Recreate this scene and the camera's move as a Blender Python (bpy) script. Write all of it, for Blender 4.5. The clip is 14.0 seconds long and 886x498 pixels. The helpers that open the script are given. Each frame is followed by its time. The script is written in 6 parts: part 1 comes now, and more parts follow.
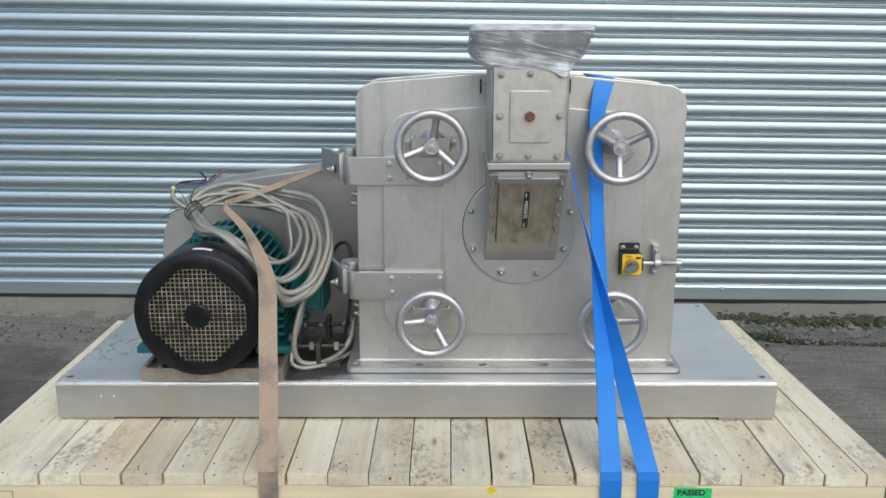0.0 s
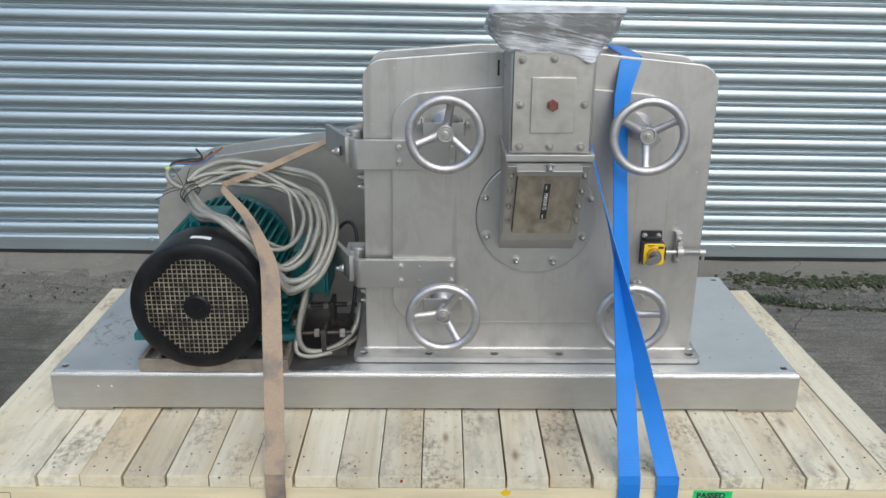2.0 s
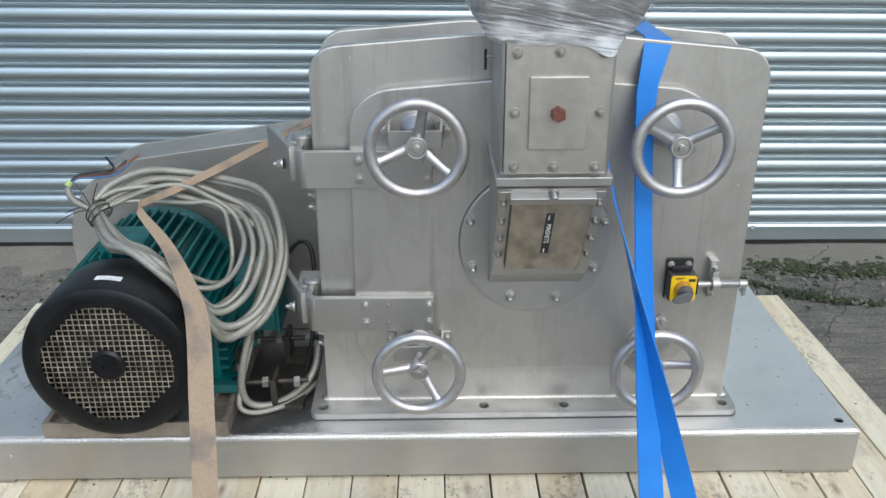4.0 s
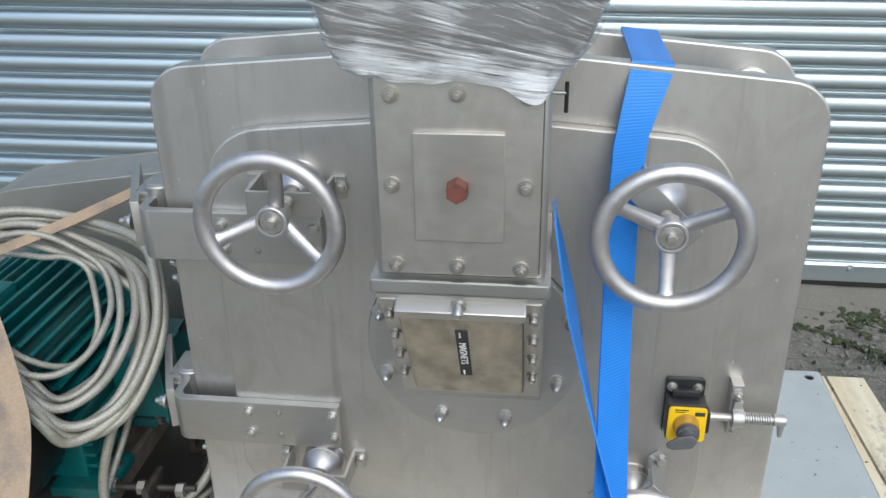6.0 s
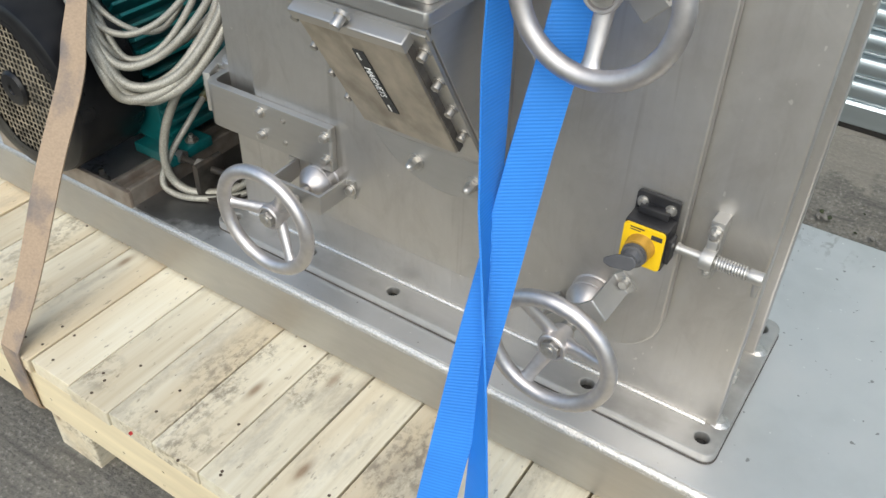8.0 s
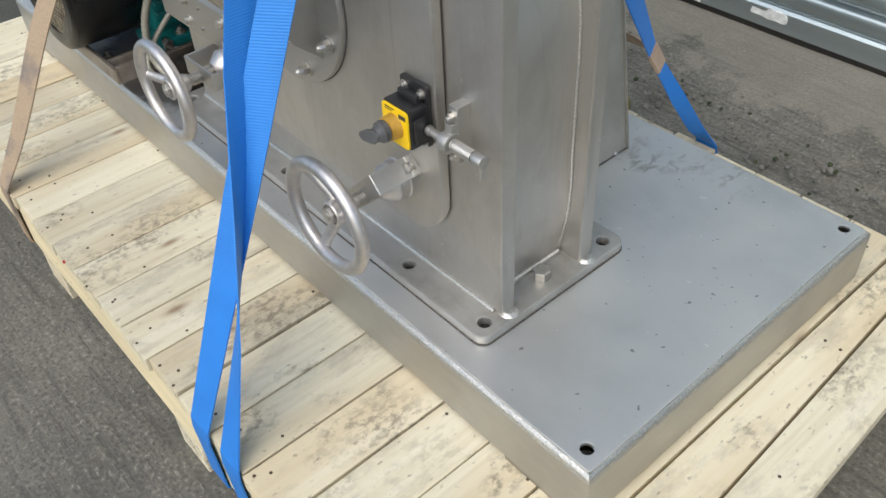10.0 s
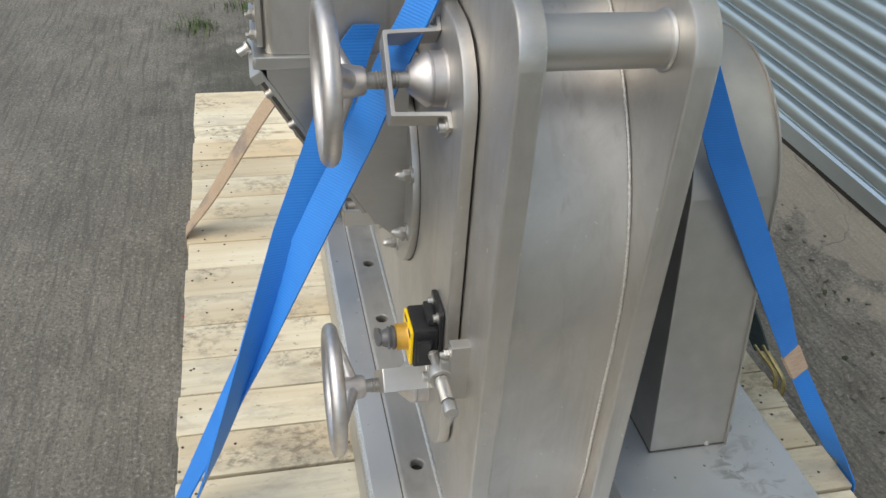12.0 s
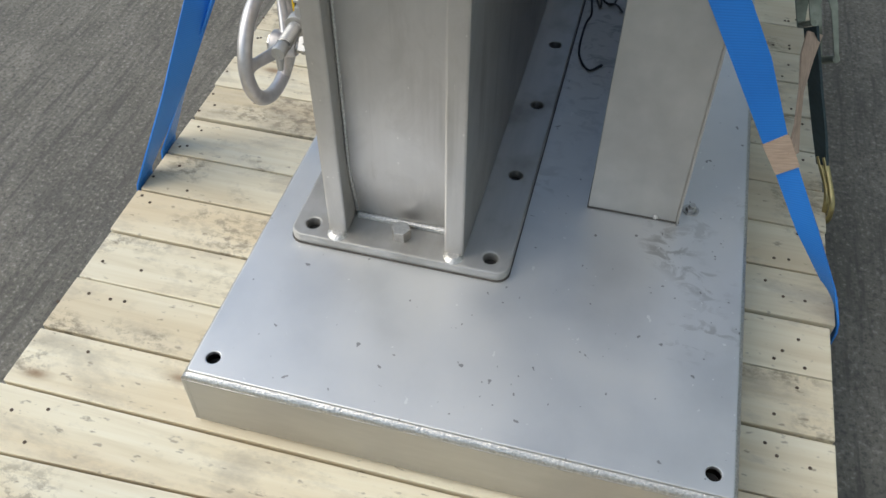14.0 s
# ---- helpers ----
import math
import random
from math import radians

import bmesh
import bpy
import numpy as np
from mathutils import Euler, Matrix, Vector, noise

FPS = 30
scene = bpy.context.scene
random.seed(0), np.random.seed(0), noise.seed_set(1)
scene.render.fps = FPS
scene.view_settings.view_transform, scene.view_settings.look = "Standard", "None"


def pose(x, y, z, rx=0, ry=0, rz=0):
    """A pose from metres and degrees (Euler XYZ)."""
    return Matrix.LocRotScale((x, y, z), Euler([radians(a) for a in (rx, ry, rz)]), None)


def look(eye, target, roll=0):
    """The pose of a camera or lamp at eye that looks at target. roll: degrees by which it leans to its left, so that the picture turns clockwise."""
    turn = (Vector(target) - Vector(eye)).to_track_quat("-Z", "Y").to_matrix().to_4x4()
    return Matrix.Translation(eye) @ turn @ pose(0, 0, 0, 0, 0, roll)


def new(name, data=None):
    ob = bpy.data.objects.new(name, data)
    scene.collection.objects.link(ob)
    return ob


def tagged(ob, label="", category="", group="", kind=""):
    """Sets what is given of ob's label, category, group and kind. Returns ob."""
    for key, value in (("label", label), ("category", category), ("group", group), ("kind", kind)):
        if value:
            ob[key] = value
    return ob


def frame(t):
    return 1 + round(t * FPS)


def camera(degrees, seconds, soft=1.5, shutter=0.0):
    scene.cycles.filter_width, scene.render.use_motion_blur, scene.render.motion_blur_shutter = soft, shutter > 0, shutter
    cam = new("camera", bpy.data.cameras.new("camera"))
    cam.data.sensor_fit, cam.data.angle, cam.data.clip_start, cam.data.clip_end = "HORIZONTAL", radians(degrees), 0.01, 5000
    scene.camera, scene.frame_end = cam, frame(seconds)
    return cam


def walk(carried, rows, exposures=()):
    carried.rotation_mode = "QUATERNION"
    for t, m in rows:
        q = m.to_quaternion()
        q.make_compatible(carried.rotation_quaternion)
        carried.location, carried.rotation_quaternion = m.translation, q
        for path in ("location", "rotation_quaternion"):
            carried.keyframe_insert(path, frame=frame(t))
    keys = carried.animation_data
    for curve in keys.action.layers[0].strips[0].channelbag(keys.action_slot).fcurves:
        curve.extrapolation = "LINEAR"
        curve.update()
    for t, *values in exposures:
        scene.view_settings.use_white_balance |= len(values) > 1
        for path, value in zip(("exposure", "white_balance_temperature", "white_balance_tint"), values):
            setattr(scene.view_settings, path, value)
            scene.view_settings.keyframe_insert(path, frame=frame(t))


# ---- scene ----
cam = camera(55.2, 14.0)
PATH = [
    (0, (1.047, -2.058, 0.966), (1.035, -0.119, 0.475), -0.1),
    (0.5, (1.026, -2.021, 1.005), (1.026, -0.107, 0.425), -0.3),
    (1, (1.011, -1.978, 1.039), (0.993, -0.082, 0.403), -0.0),
    (1.5, (0.994, -1.945, 1.08), (0.979, -0.056, 0.421), 0.0),
    (2, (0.999, -1.895, 1.107), (1.004, -0.014, 0.425), 0.3),
    (2.2, (1.008, -1.849, 1.119), (1.034, 0.021, 0.41), 0.1),
    (4.3, (1.047, -1.349, 1.136), (1.072, 0.476, 0.318), -0.3),
    (4.5, (1.079, -1.299, 1.124), (1.121, 0.526, 0.305), -0.4),
    (5, (1.187, -1.132, 1.14), (1.193, 0.684, 0.301), -0.7),
    (5.5, (1.265, -1.016, 1.141), (1.164, 0.796, 0.3), -0.8),
    (6, (1.32, -0.902, 1.101), (1.086, 0.883, 0.229), -1.1),
    (6.5, (1.388, -0.798, 1.06), (1.001, 0.905, 0.085), 0.4),
    (7, (1.506, -0.763, 1.025), (0.956, 0.79, -0.11), -0.5),
    (7.5, (1.657, -0.761, 1.011), (0.923, 0.648, -0.203), 0.8),
    (8, (1.74, -0.714, 0.992), (0.895, 0.593, -0.264), 1.4),
    (8.5, (1.783, -0.615, 0.963), (0.899, 0.635, -0.325), 2.1),
    (9, (1.889, -0.546, 0.954), (0.966, 0.569, -0.425), 1.4),
    (9.2, (1.978, -0.523, 0.951), (1.007, 0.526, -0.448), 0.4),
    (11.3, (2.374, -0.32, 1.081), (0.951, 0.44, -0.101), 0.8),
    (11.5, (2.346, -0.258, 1.091), (0.883, 0.438, -0.082), 3.9),
    (12, (2.292, -0.117, 1.07), (0.698, 0.292, -0.067), 4.0),
    (12.5, (2.245, 0.024, 1.022), (0.702, 0.229, -0.234), 3.7),
    (13, (2.275, 0.146, 0.99), (0.828, 0.163, -0.39), 1.6),
    (13.5, (2.371, 0.321, 0.984), (0.987, 0.12, -0.445), 1.8),
    (14, (2.377, 0.452, 0.953), (1.086, 0.116, -0.536), 0.3),
]
walk(cam, [(t, look(eye, target, roll)) for t, eye, target, roll in PATH],
     [(0, -0.02, 6330, 5), (2, 0.0, 6320, 5), (4.5, 0.14, 6200, 4), (5.5, 0.24, 6200, 4), (6, 0.25, 6270, 4), (6.5, 0.14, 6300, 4), (7, 0.27, 6440, 4), (8, 0.37, 6700, 4), (9, 0.25, 6750, 4), (11.5, 0.28, 7000, 5), (12.5, 0.32, 7150, 5), (13, 0.31, 6900, 5), (13.5, 0.40, 6780, 4), (14, 0.18, 6750, 4)])

# ---- light ----
world = bpy.data.worlds.new("sky")
scene.world = world
world.use_nodes = True
wn = world.node_tree
bg = wn.nodes["Background"]
sky = wn.nodes.new("ShaderNodeTexSky")
sky.sky_type = "NISHITA"
sky.sun_disc = False
sky.sun_elevation, sky.sun_rotation = radians(46), radians(161)
sky.air_density, sky.dust_density, sky.ozone_density = 1.0, 2.2, 1.5
wn.links.new(sky.outputs[0], bg.inputs[0])
bg.inputs[1].default_value = 0.19
sun = new("sun", bpy.data.lights.new("sun", "SUN"))
sun.data.energy, sun.data.angle, sun.data.color = 1.15, radians(60), (1.0, 0.97, 0.93)
sun.matrix_world = look((2.02, -2.96, 3.54), (1.0, 0, 0.3))


# ---- materials ----
def material(name, color, rough=0.5, metal=0.0, grain=None, amount=0.25, bump=0.0, stain=None, stain_scale=1.5,
             stain_color=None, stain_amount=0.4, per_object=0.0, coat=0.0, rough_var=0.1):
    """Noise-varied surface. grain: noise scale per axis; stain: a second, larger noise."""
    m = bpy.data.materials.new(name)
    m.use_nodes = True
    nt = m.node_tree
    N, L = nt.nodes, nt.links
    bsdf = N["Principled BSDF"]
    bsdf.inputs["Metallic"].default_value = metal
    bsdf.inputs["Coat Weight"].default_value = coat
    co = N.new("ShaderNodeTexCoord")
    mp = N.new("ShaderNodeMapping")
    mp.inputs["Scale"].default_value = grain or (60, 60, 60)
    L.new(co.outputs["Object"], mp.inputs[0])
    n1 = N.new("ShaderNodeTexNoise")
    n1.inputs["Scale"].default_value = 1.0
    n1.inputs["Detail"].default_value = 5
    info = N.new("ShaderNodeObjectInfo")
    shift = N.new("ShaderNodeVectorMath")
    shift.operation = "SCALE"
    shift.inputs[0].default_value = (37, 53, 71)
    L.new(info.outputs["Random"], shift.inputs["Scale"])
    add = N.new("ShaderNodeVectorMath")
    L.new(mp.outputs[0], add.inputs[0])
    L.new(shift.outputs[0], add.inputs[1])
    L.new(add.outputs[0], n1.inputs["Vector"])
    r1 = N.new("ShaderNodeMapRange")
    r1.inputs[1].default_value, r1.inputs[2].default_value = 0.3, 0.7
    r1.inputs[3].default_value, r1.inputs[4].default_value = 1 - amount, 1 + amount
    L.new(n1.outputs[0], r1.inputs[0])
    v = N.new("ShaderNodeVectorMath")
    v.operation = "SCALE"
    v.inputs[0].default_value = color
    L.new(r1.outputs[0], v.inputs["Scale"])
    out = v.outputs[0]
    if per_object:
        r3 = N.new("ShaderNodeMapRange")
        r3.inputs[3].default_value, r3.inputs[4].default_value = 1 - per_object, 1 + per_object
        L.new(info.outputs["Random"], r3.inputs[0])
        v2 = N.new("ShaderNodeVectorMath")
        v2.operation = "SCALE"
        L.new(out, v2.inputs[0])
        L.new(r3.outputs[0], v2.inputs["Scale"])
        out = v2.outputs[0]
    n2 = N.new("ShaderNodeTexNoise")
    n2.inputs["Scale"].default_value = stain_scale
    n2.inputs["Detail"].default_value = 6
    add2 = N.new("ShaderNodeVectorMath")
    L.new(co.outputs["Object"], add2.inputs[0])
    L.new(shift.outputs[0], add2.inputs[1])
    if stain:
        mp2 = N.new("ShaderNodeMapping")
        mp2.inputs["Scale"].default_value = stain
        L.new(add2.outputs[0], mp2.inputs[0])
        L.new(mp2.outputs[0], n2.inputs["Vector"])
    else:
        L.new(add2.outputs[0], n2.inputs["Vector"])
    r2 = N.new("ShaderNodeMapRange")
    r2.inputs[1].default_value, r2.inputs[2].default_value = 0.5, 0.72
    r2.inputs[3].default_value, r2.inputs[4].default_value = 0, stain_amount
    L.new(n2.outputs[0], r2.inputs[0])
    if stain_color:
        mix = N.new("ShaderNodeMix")
        mix.data_type = "RGBA"
        L.new(r2.outputs[0], mix.inputs[0])
        L.new(out, mix.inputs[6])
        mix.inputs[7].default_value = (*stain_color, 1)
        out = mix.outputs[2]
    L.new(out, bsdf.inputs["Base Color"])
    rr = N.new("ShaderNodeMapRange")
    rr.inputs[1].default_value, rr.inputs[2].default_value = 0.3, 0.7
    rr.inputs[3].default_value, rr.inputs[4].default_value = rough - rough_var / 2, rough + rough_var
    L.new(n2.outputs[0], rr.inputs[0])
    L.new(rr.outputs[0], bsdf.inputs["Roughness"])
    if bump:
        b = N.new("ShaderNodeBump")
        b.inputs["Strength"].default_value = 0.6
        b.inputs["Distance"].default_value = bump
        L.new(n1.outputs[0], b.inputs["Height"])
        L.new(b.outputs[0], bsdf.inputs["Normal"])
    return m


STEEL = material("brushed_steel", (0.51, 0.50, 0.482), 0.47, 1.0, (25, 25, 120), 0.03, 0.0001, stain_scale=6, stain_color=(0.42, 0.405, 0.38), stain_amount=0.55)
FOOT = material("soiled_foot_steel", (0.48, 0.47, 0.45), 0.47, 0.8, (12, 60, 60), 0.05, 0.0001, stain_scale=16, stain_color=(0.30, 0.285, 0.26), stain_amount=0.65)
DULL = material("dull_steel", (0.42, 0.40, 0.37), 0.5, 1.0, (60, 60, 60), 0.1, 0.0001, stain_scale=8, stain_color=(0.3, 0.28, 0.25))
ALU = material("polished_aluminium", (0.585, 0.565, 0.565), 0.46, 1.0, (90, 90, 90), 0.08, 0.0002, stain_scale=18, stain_color=(0.40, 0.375, 0.365), stain_amount=0.5)
BRIGHT = material("bright_bolt", (0.56, 0.545, 0.52), 0.40, 1.0, (200, 200, 200), 0.12, stain_scale=40, stain_color=(0.3, 0.28, 0.25), stain_amount=0.5)
WELD = material("weld_bead", (0.58, 0.565, 0.54), 0.42, 1.0, (300, 300, 300), 0.2, 0.002)
ZINC = material("galvanised_slat", (0.475, 0.54, 0.57), 0.39, 0.95, (1.5, 60, 60), 0.06, 0.0, stain=(0.7, 4, 4), stain_scale=2.0, stain_color=(0.36, 0.40, 0.42), stain_amount=0.5)
BRASS = material("zinc_brass", (0.45, 0.38, 0.19), 0.35, 1.0, (90, 90, 90), 0.15)
PINE_X = material("pine_bearer", (0.68, 0.58, 0.38), 0.72, 0.0, (4, 45, 45), 0.11, 0.0006, stain=(2, 9, 9), stain_scale=1.0, stain_color=(0.45, 0.37, 0.25), stain_amount=0.4, per_object=0.06)
NAIL = material("rusted_nail", (0.10, 0.07, 0.05), 0.7, 0.4)
BROWN = material("dirty_webbing", (0.34, 0.25, 0.17), 0.7, 0.0, (220, 220, 320), 0.12, 0.0004, stain=(15, 15, 11), stain_scale=1.0, stain_color=(0.10, 0.10, 0.115), stain_amount=0.85)
TEAL = material("teal_paint", (0.004, 0.122, 0.126), 0.42, 0.0, (40, 40, 40), 0.18, 0.0003, stain_scale=12, stain_color=(0.05, 0.08, 0.075), stain_amount=0.6)
BLACK = material("black_paint", (0.008, 0.008, 0.009), 0.31, 0.0, (30, 30, 30), 0.3, 0.0003, stain_scale=14, stain_color=(0.030, 0.028, 0.026), stain_amount=0.35)
BLACK.node_tree.nodes["Principled BSDF"].inputs["Specular IOR Level"].default_value = 0.3
PLASTIC = material("black_plastic", (0.018, 0.018, 0.02), 0.35, 0.0)
YELLOW = material("yellow_plastic", (0.80, 0.52, 0.01), 0.4, 0.0, (20, 20, 20), 0.05)
CABLE = material("braided_cable", (0.33, 0.32, 0.28), 0.5, 0.4, (650, 650, 650), 0.42, 0.0008, stain_scale=11, stain_color=(0.20, 0.185, 0.145), stain_amount=0.65)
CORE_BROWN = material("brown_core", (0.20, 0.075, 0.04), 0.45, 0.0)
CORE_BLUE = material("blue_core", (0.05, 0.15, 0.35), 0.45, 0.0)
CORE_GREEN = material("green_tape", (0.40, 0.50, 0.18), 0.5, 0.0)
RUST = material("rusty_cap", (0.16, 0.055, 0.04), 0.6, 0.2, (80, 80, 80), 0.3, 0.0005)
DARK = material("dark_bore", (0.012, 0.011, 0.010), 0.6, 0.0)
RAIL = material("weathered_rail", (0.32, 0.28, 0.24), 0.55, 0.7, (40, 40, 40), 0.2, 0.0005, stain_scale=12, stain_color=(0.17, 0.10, 0.07), stain_amount=0.7)
# steel darkened in colour for the shade between motor and mill
SHADED_STEEL = material("shaded_steel", (0.055, 0.05, 0.045), 0.42, 0.5, (60, 60, 60), 0.3, 0.0006, stain_scale=30, stain_color=(0.16, 0.12, 0.09), stain_amount=0.5)
MESH = material("fan_mesh", (0.42, 0.37, 0.285), 0.5, 0.6, (45, 45, 45), 0.45, stain_scale=22, stain_color=(0.03, 0.028, 0.025), stain_amount=0.9)
GREEN = material("green_sticker", (0.03, 0.55, 0.16), 0.5, 0.0)
WHITE = material("white_paper", (0.8, 0.8, 0.78), 0.6, 0.0)
INK = material("black_ink", (0.03, 0.03, 0.03), 0.7, 0.0)
WALL = material("painted_block_wall", (0.42, 0.43, 0.43), 0.8, 0.0, (8, 8, 20), 0.1, 0.002, stain_scale=1.0, stain_color=(0.3, 0.3, 0.29))
WEED = material("grey_green_weed", (0.052, 0.075, 0.042), 0.8, 0.0, (20, 20, 20), 0.4)
GRASS = material("grass_blades", (0.07, 0.12, 0.03), 0.7, 0.0, (20, 20, 20), 0.4)
STONE = material("loose_grit", (0.175, 0.165, 0.148), 0.9, 0.0, (90, 90, 90), 0.35, 0.001)
MOSS = material("dark_moss", (0.045, 0.055, 0.025), 0.9, 0.0, (90, 90, 90), 0.5, 0.002)


def node(N, kind, **inputs):
    n = N.new(kind)
    for key, value in inputs.items():
        n.inputs[key.replace("_", " ")].default_value = value
    return n


def ramp(N, L, source, stops):
    r = N.new("ShaderNodeValToRGB")
    while len(r.color_ramp.elements) < len(stops):
        r.color_ramp.elements.new(0.5)
    for e, (at, c) in zip(r.color_ramp.elements, stops):
        e.position, e.color = at, (*c, 1) if len(c) == 3 else c
    L.new(source, r.inputs[0])
    return r.outputs[0]


def mixed(N, L, fac, a, b, mode="MIX"):
    m = N.new("ShaderNodeMix")
    m.data_type, m.blend_type = "RGBA", mode
    for sock, value in ((m.inputs[0], fac), (m.inputs[6], a), (m.inputs[7], b)):
        if isinstance(value, (int, float)):
            sock.default_value = value
        elif isinstance(value, tuple):
            sock.default_value = (*value, 1)
        else:
            L.new(value, sock)
    return m.outputs[2]


def pine_material():
    """Sawn softwood along y: growth grain, knots, grey weathering and dark specks, other on each board."""
    m = bpy.data.materials.new("pine_plank")
    m.use_nodes = True
    N, L = m.node_tree.nodes, m.node_tree.links
    bsdf = N["Principled BSDF"]
    co, info = N.new("ShaderNodeTexCoord"), N.new("ShaderNodeObjectInfo")
    sh = N.new("ShaderNodeVectorMath")
    sh.operation = "SCALE"
    sh.inputs[0].default_value = (31, 47, 59)
    L.new(info.outputs["Random"], sh.inputs["Scale"])
    ad = N.new("ShaderNodeVectorMath")
    L.new(co.outputs["Object"], ad.inputs[0])
    L.new(sh.outputs[0], ad.inputs[1])

    def noise_at(scale, detail=5, rough=0.55, distort=0.0):
        mp = N.new("ShaderNodeMapping")
        mp.inputs["Scale"].default_value = scale
        L.new(ad.outputs[0], mp.inputs[0])
        n = node(N, "ShaderNodeTexNoise", Scale=1.0, Detail=detail, Roughness=rough, Distortion=distort)
        L.new(mp.outputs[0], n.inputs["Vector"])
        return n.outputs[0], mp
    grain, gm = noise_at((70, 3.2, 70), 6, 0.6, 0.4)
    tone, _ = noise_at((5, 1.3, 5), 3)
    grey, _ = noise_at((12, 5.0, 12), 8, 0.70, 0.15)
    speck, _ = noise_at((120, 48, 120), 2)
    base = ramp(N, L, grain, [(0.30, (0.65, 0.575, 0.42)), (0.50, (0.73, 0.665, 0.505)), (0.72, (0.775, 0.725, 0.58))])
    base = mixed(N, L, ramp(N, L, tone, [(0.42, (0, 0, 0)), (0.68, (0.70, 0.70, 0.70))]), base, (0.56, 0.425, 0.25))
    base = mixed(N, L, ramp(N, L, grey, [(0.53, (0, 0, 0)), (0.63, (0.34, 0.34, 0.34)), (0.76, (0.72, 0.72, 0.72))]), base, (0.30, 0.265, 0.215))
    scuff, _ = noise_at((75, 48, 75), 6, 0.7, 0.2)
    patch, _ = noise_at((7, 5, 7), 2)
    marks = mixed(N, L, ramp(N, L, patch, [(0.55, (0, 0, 0)), (0.66, (1, 1, 1))]), (0.0, 0.0, 0.0), ramp(N, L, scuff, [(0.46, (0, 0, 0)), (0.60, (0.72, 0.72, 0.72))]))
    base = mixed(N, L, marks, base, (0.20, 0.165, 0.12))
    mp = N.new("ShaderNodeMapping")
    mp.inputs["Scale"].default_value = (13, 4.6, 13)
    L.new(ad.outputs[0], mp.inputs[0])
    vo = node(N, "ShaderNodeTexVoronoi", Scale=1.0)
    L.new(mp.outputs[0], vo.inputs["Vector"])
    base = mixed(N, L, ramp(N, L, vo.outputs["Distance"], [(0.04, (0.75, 0.75, 0.75)), (0.10, (0.25, 0.25, 0.25)), (0.16, (0, 0, 0))]), base, (0.22, 0.125, 0.06))
    base = mixed(N, L, ramp(N, L, speck, [(0.66, (0, 0, 0)), (0.74, (0.6, 0.6, 0.6))]), base, (0.20, 0.16, 0.12))
    val = N.new("ShaderNodeMapRange")
    val.inputs[3].default_value, val.inputs[4].default_value = 0.84, 1.07
    L.new(info.outputs["Random"], val.inputs[0])
    sc = N.new("ShaderNodeVectorMath")
    sc.operation = "SCALE"
    L.new(base, sc.inputs[0])
    L.new(val.outputs[0], sc.inputs["Scale"])
    L.new(sc.outputs[0], bsdf.inputs["Base Color"])
    bsdf.inputs["Roughness"].default_value = 0.75
    b = node(N, "ShaderNodeBump", Strength=0.5, Distance=0.0012)
    L.new(grain, b.inputs["Height"])
    L.new(b.outputs[0], bsdf.inputs["Normal"])
    return m


GROUND_Z = -0.24


